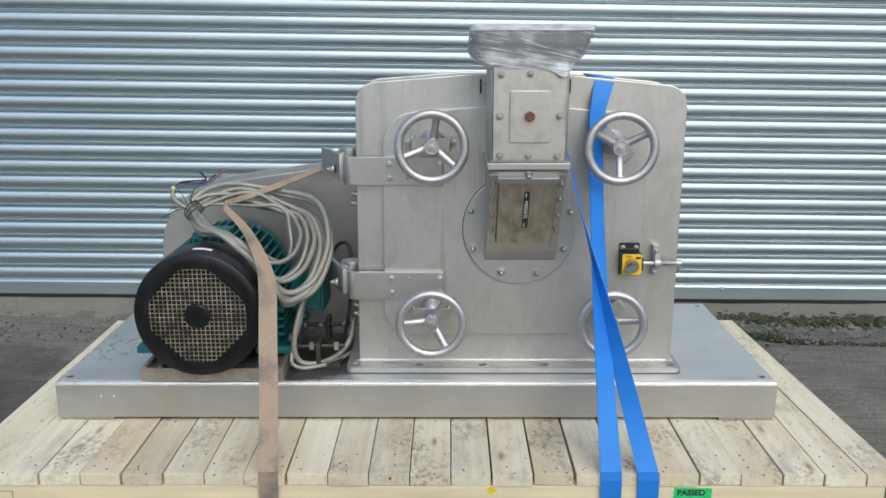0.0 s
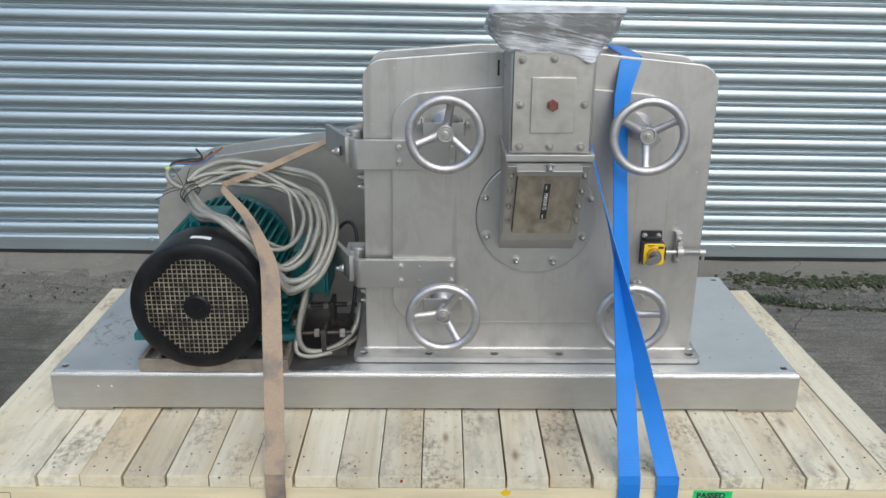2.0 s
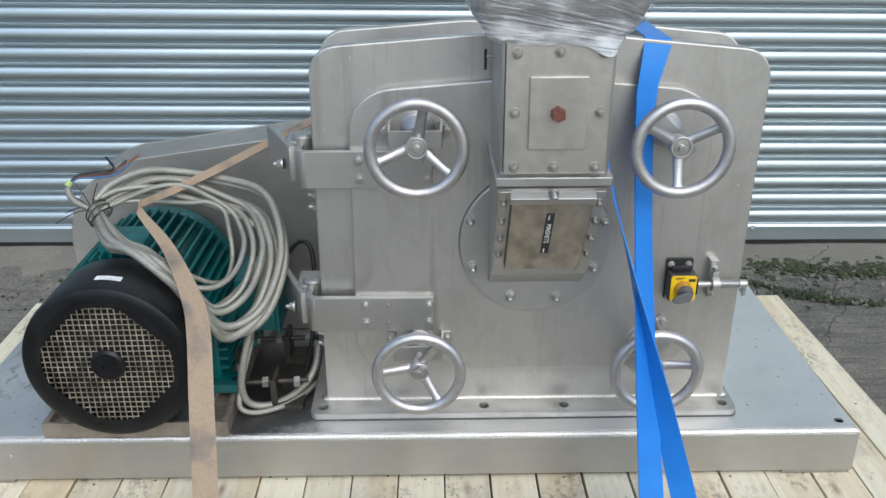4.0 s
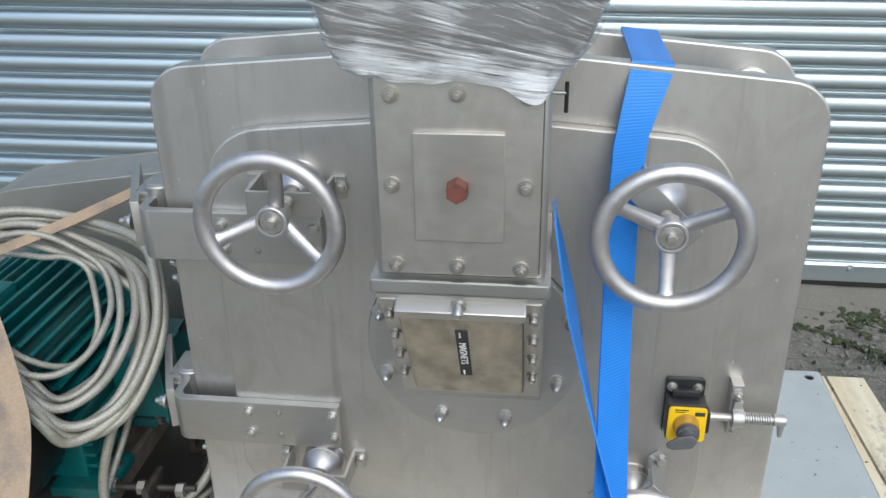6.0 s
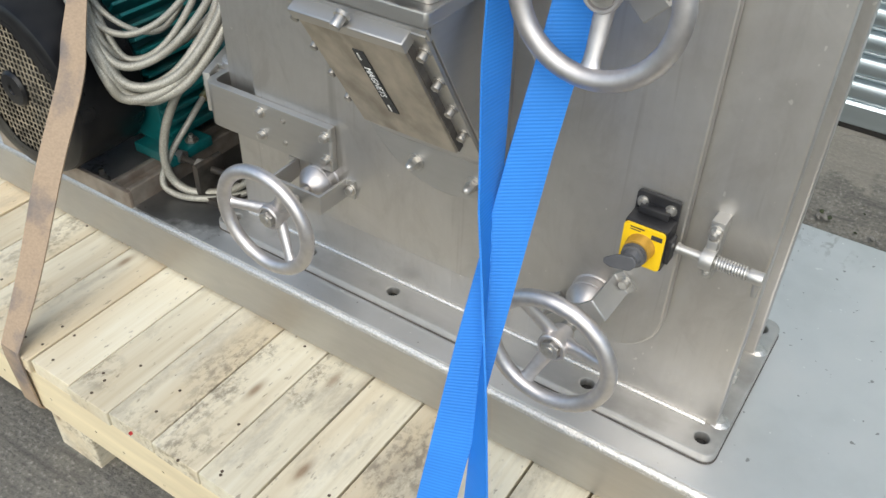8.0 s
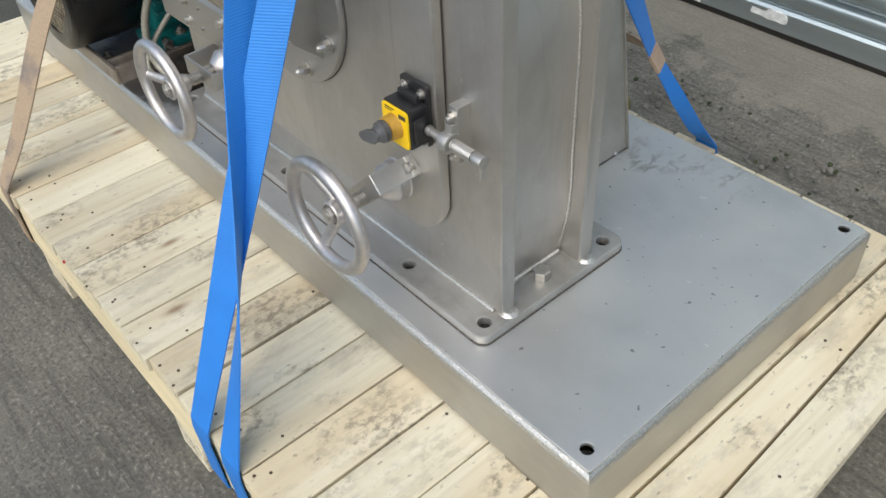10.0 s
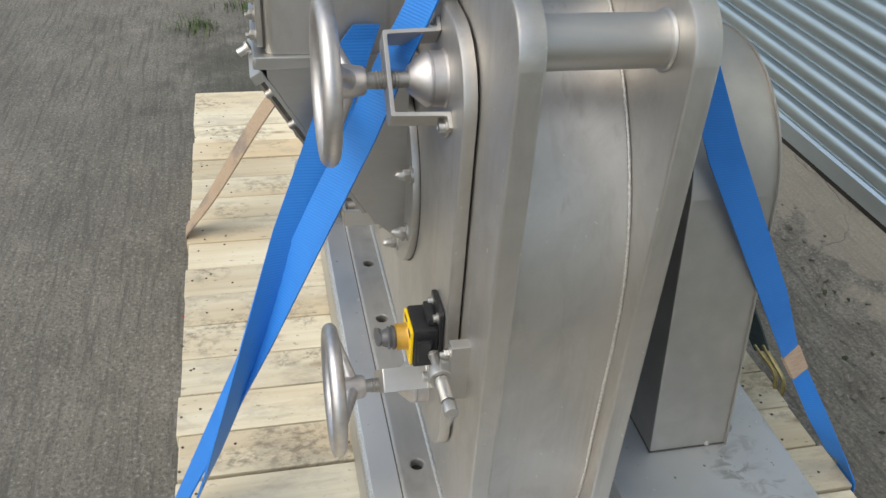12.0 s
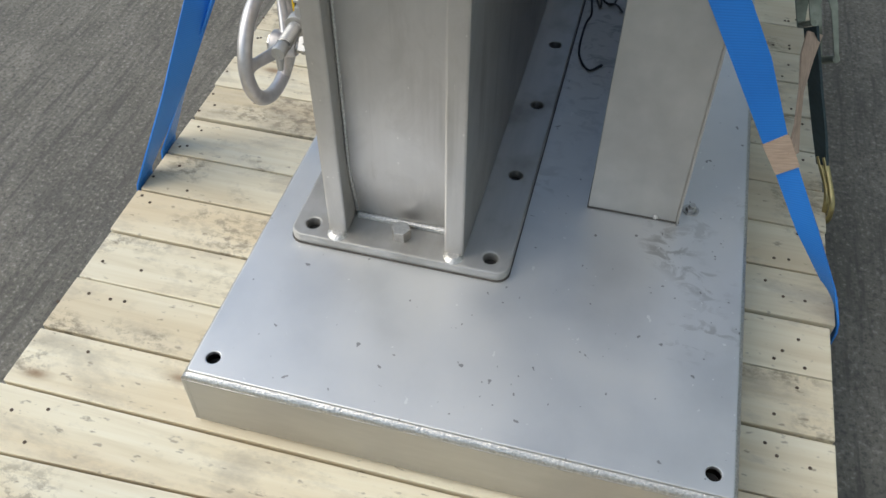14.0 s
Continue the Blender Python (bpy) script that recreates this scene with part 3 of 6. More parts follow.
def ribbon(bm, stations, thick=0.0025):
    """A webbing strip through stations (centre, half-width vector)."""
    cs = [Vector(c) for c, w in stations]
    rows = []
    for i, (c, w) in enumerate(stations):
        c, w = Vector(c), Vector(w)
        d = (cs[min(i + 1, len(cs) - 1)] - cs[max(i - 1, 0)]).normalized()
        nrm = d.cross(w).normalized() * (thick / 2)
        rows.append([bm.verts.new(c + a * w + s * nrm) for a, s in ((-1, 1), (1, 1), (1, -1), (-1, -1))])
    for a, b in zip(rows, rows[1:]):
        for k in range(4):
            bm.faces.new((a[k], a[(k + 1) % 4], b[(k + 1) % 4], b[k]))
    bm.faces.new(rows[0][::-1])
    bm.faces.new(rows[-1])
    bmesh.ops.recalc_face_normals(bm, faces=bm.faces)
    return bm


def ease(stations, n=10):
    """Stations (centre, half-width) made denser, straight between them."""
    out = []
    for (c0, w0), (c1, w1) in zip(stations, stations[1:]):
        for k in range(n):
            t = k / n
            out.append((Vector(c0).lerp(Vector(c1), t), Vector(w0).lerp(Vector(w1), t)))
    out.append(stations[-1])
    return out


def bolt(name, parent, p, axis, r=0.008, h=0.012, mat=None, kind="hex", label=""):
    """A bolt: hexagon head with a stud end, socket cap or domed nut."""
    bm = bmesh.new()
    a = Vector(axis).normalized()
    p = Vector(p)
    cyl(bm, p - a * 0.001, p + a * h * 0.18, r * 1.45, seg=18)
    if kind == "hex":
        cyl(bm, p, p + a * h * 0.7, r, seg=6, bevel=r * 0.12)
        cyl(bm, p + a * h * 0.5, p + a * h * 1.15, r * 0.58, seg=12, bevel=r * 0.1)
    elif kind == "cap":
        cyl(bm, p, p + a * h, r, seg=16, bevel=r * 0.15)
        lathe(bm, p + a * h, a, [(0.0002, r * 0.95), (0.0006, r * 0.6), (-0.003, r * 0.5)], 6)
    elif kind == "dome":
        cyl(bm, p, p + a * h * 0.6, r, seg=6, bevel=r * 0.1)
        lathe(bm, p + a * h * 0.55, a, [(0, r * 0.85), (h * 0.3, r * 0.75), (h * 0.5, r * 0.5), (h * 0.6, r * 0.15)], 14)
    ob = smooth(part(name, bm, mat or BRIGHT, parent, label), 35)
    return ob

# ---- setting ----
GZ = GROUND_Z       # ground level
DECK = -0.020       # top of the pallet planks
SHUT = 1.624        # face of the shutter, at x = 0
SILL = -0.189       # its foot, at x = 0
SAG, TURN = 0.92, 1.35   # its small lean and turn against the pallet, in degrees


CRAYON = material("red_crayon", (0.45, 0.03, 0.03), 0.7, 0.0)
TAPE = material("pale_tape", (0.62, 0.63, 0.62), 0.5, 0.0, (60, 60, 60), 0.15, 0.0004, stain_scale=30, stain_color=(0.4, 0.4, 0.38), stain_amount=0.5)


def ground_at(x, y):
    rise = max(0.0, min(1.0, (y - 0.85) / 0.70))
    return GZ + rise * rise * (3 - 2 * rise) * (SILL - GZ - 0.006 - 0.016 * max(-3.0, min(5.0, x)))


def build_ground():
    bm = bmesh.new()
    n = 260
    xs = np.concatenate([[-400, -60, -12], np.linspace(-3, 5, n), [12, 60, 400]])
    ys = np.concatenate([[-400, -60, -12, -5], np.linspace(-3.2, -0.8, 40), np.linspace(-0.75, 1.80, 118), [3, 60, 400]])
    g = []
    for x in xs:
        row = []
        for y in ys:
            z = ground_at(float(x), float(y))
            if abs(x) < 6 and -4 < y < 2:
                v = Vector((float(x), float(y), 0))
                z += 0.004 * noise.fractal(v * 3.1, 1.0, 2.0, 4)
                edge = 1.22 + 0.16 * noise.noise(v * 0.9) + 0.05 * noise.noise(v * 4.3)
                near = max(0.0, 1 - abs(y - edge) / 0.16)
                z -= 0.022 * near * (0.5 + 0.9 * abs(noise.noise(v * 9.0 + Vector((3, 1, 7)))))
                z += 0.010 * near * noise.fractal(v * 24, 1.0, 2.0, 3)
                for ly, amp in ((1.19 + 0.018 * noise.noise(Vector((float(x) * 4.1, 0.3, 0))), 0.012), (1.38 + 0.05 * noise.noise(Vector((float(x) * 2.7, 9.1, 0))), 0.008)):
                    d = y - ly
                    z += amp * (max(0.0, 1 - abs(d - 0.02) / 0.03) - max(0.0, 1 - abs(d + 0.012) / 0.02)) * (0.5 + 0.8 * noise.noise(v * 5 + Vector((0, 0, ly))))
                crack = abs(noise.noise(Vector((float(x) * 0.8, float(y) * 0.8, 5.0))))
                z -= 0.004 * max(0.0, 1 - crack / 0.014)
            row.append(bm.verts.new((float(x), float(y), z)))
        g.append(row)
    for i in range(len(xs) - 1):
        for j in range(len(ys) - 1):
            bm.faces.new((g[i][j], g[i + 1][j], g[i + 1][j + 1], g[i][j + 1]))
    ob = smooth(part("ground", bm, GROUND), 80)
    tagged(ob, "worn grey concrete yard with cracks and a broken soil-filled edge", "ground", kind="structure")


def build_shutter():
    pitch, x0, x1 = 0.0689, -2.6, 4.6
    # one slat from below: curled lip, drawn-in neck, broad convex face, tight groove
    prof = [(0.0050, 0.0), (-0.0010, 0.0006), (-0.0045, 0.0028), (-0.0052, 0.0055), (-0.0035, 0.0080), (-0.0012, 0.0096), (-0.0030, 0.0112)]
    for k in range(13):
        a = math.pi * k / 12
        prof.append((-0.0045 - 0.0150 * math.sin(a) ** 0.8, 0.0125 + 0.0490 * (0.5 - 0.5 * math.cos(a))))
    prof += [(-0.0010, 0.0632), (0.0050, 0.0650), (0.0050, pitch)]
    bm = bmesh.new()
    front = [(bm.verts.new((x0, y, z)), bm.verts.new((x1, y, z))) for y, z in prof]
    back = [(bm.verts.new((x0, y + 0.0012, z)), bm.verts.new((x1, y + 0.0012, z))) for y, z in prof]
    for a, b in zip(front, front[1:]):
        bm.faces.new((a[0], a[1], b[1], b[0]))
    for a, b in zip(back, back[1:]):
        bm.faces.new((b[0], b[1], a[1], a[0]))
    root = thing("roller_shutter", "closed galvanised roller shutter of curved horizontal slats", "roller shutter", kind="structure")
    first = smooth(part("slat", bm, ZINC, root), 50)
    base = GZ + 0.064
    root.matrix_basis = pose(0, SHUT, SILL, 0, SAG, TURN) @ Matrix.Translation((0, -SHUT, 0.01 - GZ))
    first.location = (0, SHUT, base)
    for i in range(1, 46):
        o = first.copy()
        o.location = (0, SHUT, base + i * pitch)
        scene.collection.objects.link(o)
    bm = bmesh.new()
    slab(bm, rounded([(SHUT - 0.016, GZ + 0.001, 0.003), (SHUT + 0.02, GZ + 0.001, 0.003), (SHUT + 0.02, base + 0.003, 0.003), (SHUT - 0.010, base + 0.003, 0.003), (SHUT - 0.017, base - 0.006, 0.003)], 3), x0, x1, "yz")
    part("bottom_rail", bm, ZINC, root, "flat galvanised bottom rail")
    bm = bmesh.new()
    box(bm, x0, x1, SHUT - 0.013, SHUT + 0.03, GZ - 0.016, GZ + 0.001, 0.002)
    part("rubber_seal", bm, DARK, root, "black rubber bottom seal")
    top = base + 46 * pitch
    rnd = random.Random(21)
    for xa, xb, za, zb in ((0.862, 0.930, -0.236, -0.208), (1.095, 1.208, -0.210, -0.180)):
        bm = bmesh.new()
        edge = [Vector((xa + (xb - xa) * k / 8, za + rnd.uniform(-0.003, 0.003))) for k in range(9)] + [Vector((xb - (xb - xa) * k / 8, zb + rnd.uniform(-0.003, 0.003))) for k in range(9)]
        slab(bm, edge, SHUT - 0.0192, SHUT - 0.0172, "xz")
        for v in bm.verts:
            v.co.y += 0.004 if v.co.z > -0.182 else 0.0
        part("tape_patch", bm, TAPE, root, "torn pale tape patch")
    for bx in (-1.549, -0.266, 1.017, 2.300, 3.583):
        bolt("rail_bolt", root, (bx, SHUT - 0.0165, -0.192), (0, -1, 0), 0.010, 0.008, ZINC)
    for nm, a in (("wall_west", (-9, x0)), ("wall_east", (x1, 11))):
        bm = bmesh.new()
        box(bm, a[0], a[1], SHUT - 0.05, SHUT + 0.3, GZ - 0.05, 6.0)
        tagged(part(nm, bm, WALL), "plain grey painted block wall beside the shutter", "wall", kind="structure")
    bm = bmesh.new()
    box(bm, x0, x1, SHUT - 0.05, SHUT + 0.3, top, 6.0)
    tagged(part("wall_lintel", bm, WALL), "plain grey painted wall above the shutter", "wall", kind="structure")


def build_pallet():
    root = thing("wooden_pallet", "pale pine pallet deck of side-by-side planks on bearers", "pallet")
    rnd = random.Random(4)
    w0, pitch, y0, y1 = -0.098, 0.0960, -0.284, 0.808
    nails = bmesh.new()
    for i in range(23):
        gap = rnd.uniform(0.0010, 0.0026)
        bm = bmesh.new()
        e0, e1 = rnd.uniform(-0.003, 0.003), rnd.uniform(-0.006, 0.006)
        sk = rnd.uniform(-0.002, 0.002)
        dz = DECK + rnd.uniform(-0.0025, 0.0)
        box(bm, -pitch / 2 + gap - (0.034 if i == 0 else 0), pitch / 2 - gap, y0 + e0, y1 + e1, -0.030, 0, 0.0022)
        for v in bm.verts:
            if i == 21 and v.co.x > 0 or i == 22:
                v.co.x += -0.010 * (2 if i == 22 and v.co.x > 0 else 1) - 0.040 * v.co.y
            v.co.x += sk * (v.co.y - 0.25) / 0.5
            v.co.z += dz + 0.0009 * noise.noise(Vector((i * 7.3, v.co.y * 6, v.co.x * 40)))
        ob = smooth(part("plank", bm, PINE, root), 50)
        cx = w0 + pitch * (i + 0.5)
        ob.location = (cx, 0, 0)
        for y in (-0.2740, -0.245, -0.20, 0.0, 0.25, 0.52, 0.72, 0.745, 0.765):
            for k in range(rnd.choice((0, 1, 1, 1, 2))):
                lathe(nails, (cx + rnd.uniform(-0.036, 0.036), y + rnd.uniform(-0.014, 0.014), dz - 0.001), (0, 0, 1), [(0, 0.0026), (0.0016, 0.0026)], 7)
    tagged(part("nail_heads", nails, NAIL, root, "small dark rusted nail heads"), kind="stuff")
    for y in (-0.2815, 0.20, 0.770):
        bm = bmesh.new()
        box(bm, -0.127, 2.062, y, y + 0.034, -0.150, DECK - 0.0325, 0.002)
        part("bearer", bm, PINE_X, root)
    for x, w in ((0.045, 0.108), (0.660, 0.105), (1.244, 0.092), (1.56, 0.10), (1.895, 0.105)):
        bm = bmesh.new()
        box(bm, x, x + w, -0.2780, 0.78, GZ - 0.002, -0.1505, 0.003)
        part("skid", bm, PINE, root)
    # nails in the front bearer
    bm = bmesh.new()
    for x, z in ((0.18, -0.111), (0.245, -0.109), (0.345, -0.089), (0.421, -0.091), (0.557, -0.114), (0.688, -0.106), (0.800, -0.112), (0.865, -0.118), (0.962, -0.093), (0.954, -0.134), (1.165, -0.098), (1.28, -0.120), (1.74, -0.086), (1.83, -0.101), (1.93, -0.090), (1.98, -0.116)):
        lathe(bm, (x, -0.2805, z), (0, -1, 0), [(0, 0.0030), (0.0010, 0.0028)], 8)
    tagged(part("bearer_nails", bm, NAIL, root, "dark nail heads"), kind="stuff")
    # heat-treatment stamp and inspection sticker on the front bearer
    bm = bmesh.new()
    for a in ((-0.075, 0.028, -0.0685, -0.067), (-0.075, 0.028, -0.135, -0.1335), (0.0265, 0.028, -0.135, -0.067)):
        box(bm, a[0], a[1], -0.2816, -0.2808, a[2], a[3])
    part("stamp_border", bm, INK, root)
    bm = bmesh.new()
    slab(bm, [Vector((1.148 + r * math.cos(a), -0.064 + 0.8 * r * math.sin(a))) for a, r in ((k * 0.52, 0.011 + 0.003 * math.sin(k * 2.3)) for k in range(12))], -0.2816, -0.2808, "xz")
    part("paint_spot", bm, YELLOW, root, "small yellow paint spot")
    bm = bmesh.new()
    slab(bm, circle(0.913, -0.031, 0.0030, 9), -0.2876, -0.2810, "xz")
    part("red_mark", bm, CRAYON, root, "small red crayon dot")
    return root


def text_on(name, body, size, at, parent, mat, align="LEFT", rot=(90, 0, 0), bold=0.0):
    cu = bpy.data.curves.new(name, "FONT")
    cu.body, cu.size, cu.extrude, cu.align_x = body, size, 0.0002, align
    cu.offset = bold
    tmp = bpy.data.objects.new("tmp", cu)
    scene.collection.objects.link(tmp)
    bpy.context.view_layer.update()
    me = bpy.data.meshes.new_from_object(tmp.evaluated_get(bpy.context.evaluated_depsgraph_get()))
    bpy.data.objects.remove(tmp)
    me.materials.clear()
    me.materials.append(mat)
    ob = new(name, me)
    ob.parent = parent
    ob.matrix_basis = pose(*at, *rot)
    return ob


build_ground()
build_shutter()
pallet = build_pallet()
for line, z in (("GB -", -0.085), ("FC0727", -0.106), ("DB HT", -0.128)):
    text_on("stamp_text", line, 0.0205, (-0.070, -0.2815, z), pallet, INK, bold=0.0005)

# ---- steel base frame ----
BT = 0.09           # top of the base
L0, L1, D0, D1 = 0.018, 1.906, 0.0, 0.662
BASE_X, BASE_Y = (0.046, 1.874), (0.031, 0.632)   # fixing holes


def build_base():
    root = thing("machine_base", "low stainless steel base frame with welded edges on the pallet", "base frame")
    holes = [circle(x, y, 0.009, 16) for x in BASE_X for y in BASE_Y]
    bm = bmesh.new()
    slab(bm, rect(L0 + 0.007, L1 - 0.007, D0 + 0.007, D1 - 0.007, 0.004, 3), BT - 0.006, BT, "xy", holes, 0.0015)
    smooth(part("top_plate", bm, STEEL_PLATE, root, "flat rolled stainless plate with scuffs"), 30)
    for nm, a in (("front_skirt", (L0, L1, D0, D0 + 0.006)), ("rear_skirt", (L0, L1, D1 - 0.006, D1)), ("side_skirt", (L0, L0 + 0.006, D0 + 0.006, D1 - 0.006)), ("side_skirt", (L1 - 0.006, L1, D0 + 0.006, D1 - 0.006))):
        bm = bmesh.new()
        box(bm, a[0], a[1], a[2], a[3], DECK + 0.007, BT - 0.013, 0.001)
        part(nm, bm, STEEL, root)
    for x in (0.134, 0.168):
        bm = bmesh.new()
        lathe(bm, (x, D0 + 0.001, 0.046), (0, -1, 0), [(0, 0.0045), (0.0018, 0.0040), (0.0028, 0.002)], 10)
        part("tack_weld", bm, BRIGHT, root)
    # broad ground weld run from the plate's edge down to the skirt
    rnd = random.Random(2)
    for p, q, out in (((L0, D0), (L1, D0), (0, -1)), ((L1, D0), (L1, D1), (1, 0)), ((L1, D1), (L0, D1), (0, 1)), ((L0, D1), (L0, D0), (-1, 0))):
        p, q, out = Vector(p), Vector(q), Vector(out)
        along = (q - p).normalized()
        n = int((q - p).length / 0.009)
        bm = bmesh.new()
        rows = []
        for i in range(n + 1):
            w = [rnd.uniform(-1, 1) * 0.0005 for _ in range(5)]
            row = []
            for (d, z), k in zip(((0.0075, BT - 0.0052), (0.0070, BT - 0.0036), (0.0036, BT - 0.0052), (0.0008, BT - 0.0098), (0.0004, BT - 0.0150), (0.0080, BT - 0.0150)), w + [0.0]):
                e = along * max(-d, min(d, 0)) if 0 < i < n else along * (d if i == 0 else -d)
                xy = p.lerp(q, i / n) - out * (d - k) + e
                row.append(bm.verts.new((xy.x, xy.y, z + 0.6 * k)))
            rows.append(row)
        for r0, r1 in zip(rows, rows[1:]):
            for k in range(6):
                bm.faces.new((r0[k], r0[(k + 1) % 6], r1[(k + 1) % 6], r1[k]))
        bmesh.ops.recalc_face_normals(bm, faces=bm.faces)
        smooth(part("weld", bm, WELD, root, "bright ground weld run"), 50)
    for x in (L0, L1 - 0.150):
        for y in (0.0, 0.562):
            bm = bmesh.new()
            box(bm, x + 0.004, x + 0.146, y + 0.001, y + 0.096, DECK - 0.002, DECK + 0.0068, 0.001)
            part("foot_pad", bm, DULL, root)
    # black discs below the holes stand in for their shaded depth
    for x in BASE_X:
        for y in BASE_Y:
            bm = bmesh.new()
            lathe(bm, (x, y, BT - 0.02), (0, 0, 1), [(0, 0.0095), (0.004, 0.0095)], 14)
            part("bore_plug", bm, DARK, root)
    return root


base = build_base()

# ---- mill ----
GRIME_SHADE = material("grime_and_shade", (0.10, 0.09, 0.08), 0.7, 0.2, (90, 90, 90), 0.3)
mill = thing("pin_mill", "stainless steel mill housing with hinged front door and feed chute", "milling machine")
FT = 0.106          # top of the foot flange
CX, CZ, DR = 1.224, 0.455, 0.40   # drum centre and radius
PF, PB = (0.102, 0.128), (0.264, 0.291)   # front and back plates, y from and to
HOLE_X = (0.800, 0.969, 1.138, 1.307, 1.475, 1.642)


def build_mill_body():
    holes = [circle(x, y, 0.010, 14) for x in HOLE_X for y in (0.076, 0.326)]
    bm = bmesh.new()
    slab(bm, rect(0.775, 1.667, 0.049, 0.354, 0.018, 6), BT, FT, "xy", holes, 0.003)
    smooth(part("foot_flange", bm, FOOT, mill), 35)
    # thin dark strip, slightly wider than the foot flange
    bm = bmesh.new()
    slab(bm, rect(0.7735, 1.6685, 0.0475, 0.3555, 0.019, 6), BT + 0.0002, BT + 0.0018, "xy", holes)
    part("foot_seam", bm, GRIME_SHADE, mill, "dark seam round the foot")
    # black discs give the flange holes their shaded depth
    for x in HOLE_X:
        for y in (0.076, 0.326):
            bm = bmesh.new()
            lathe(bm, (x, y, BT + 0.0005), (0, 0, 1), [(0, 0.0098), (0.002, 0.0098)], 12)
            part("bolt_bore", bm, DARK, mill)
    outline = rounded([(0.806, FT, 0), (1.650, FT, 0), (1.650, 0.838, 0.055), (CX + 0.13, 0.867, 0.3), (CX - 0.13, 0.869, 0.3), (0.813, 0.848, 0.055)], 9)
    for nm, (a, b) in (("front_plate", PF), ("rear_plate", PB)):
        bm = bmesh.new()
        slab(bm, outline, a, b, "xz", (), 0.003)
        smooth(part(nm, bm, STEEL_V, mill), 35)
    prof = [Vector((CX - DR + 0.016, FT)), Vector((CX - DR, 0.2))] + [Vector((CX + DR * math.cos(radians(a)), CZ + DR * math.sin(radians(a)))) for a in range(180, -1, -6)] + [Vector((CX + DR, 0.2)), Vector((CX + DR - 0.016, FT))]
    bm = bmesh.new()
    slab(bm, prof, PF[1], PB[0], "xz")
    smooth(part("drum_casing", bm, STEEL_V, mill, "rolled stainless drum wall between the plates"), 30)
    bm = bmesh.new()
    rnd = random.Random(7)
    for y in (PF[1] + 0.002, PB[0] - 0.002):
        pts = []
        for p in prof[:2] + [Vector((CX - DR, z)) for z in (0.3, 0.4)] + prof[2:-2] + [Vector((CX + DR, z)) for z in (0.4, 0.3)] + prof[-2:]:
            pts.append((p.x, y, p.y))
        tube(bm, pts, 0.0024, 6, 3)
    smooth(part("casing_weld", bm, WELD, mill), 70)
    bm = bmesh.new()
    for x, sx in ((1.645, 1), (0.812, -1)):
        for y in (0.115, 0.2775):
            lathe(bm, (x + sx * 0.006, y, FT - 0.002), (0, 0, 1), [(0, 0.016), (0.003, 0.014), (0.006, 0.008)], 12)
    tube(bm, [(0.81 + 0.0827 * i, PF[0] - 0.0015, FT + 0.0015) for i in range(11)], 0.0045, 8, 2)
    tube(bm, [(1.612, y, FT + 0.002) for y in (0.132, 0.16, 0.195, 0.225, 0.258)], 0.005, 8, 2)
    smooth(part("foot_weld", bm, WELD, mill, "polished weld at the foot"), 60)
    for x in (0.862, 1.588):
        bm = bmesh.new()
        cyl(bm, (x, PF[1], 0.79), (x, PB[0], 0.79), 0.026, seg=28)
        torus(bm, (x, PF[1] + 0.001, 0.79), (0, 1, 0), 0.026, 0.004, 28, 8)
        torus(bm, (x, PB[0] - 0.001, 0.79), (0, 1, 0), 0.026, 0.004, 28, 8)
        smooth(part("spacer_bar", bm, STEEL, mill, "round tie bar between the plates"), 40)
    for p in ((1.634, 0.200), (0.812, 0.200)):
        bm = bmesh.new()
        cyl(bm, (p[0], p[1], FT - 0.001), (p[0], p[1], FT + 0.016), 0.0135, seg=6, bevel=0.0015)
        part("flange_bolt", bm, BRIGHT, mill)


build_mill_body()


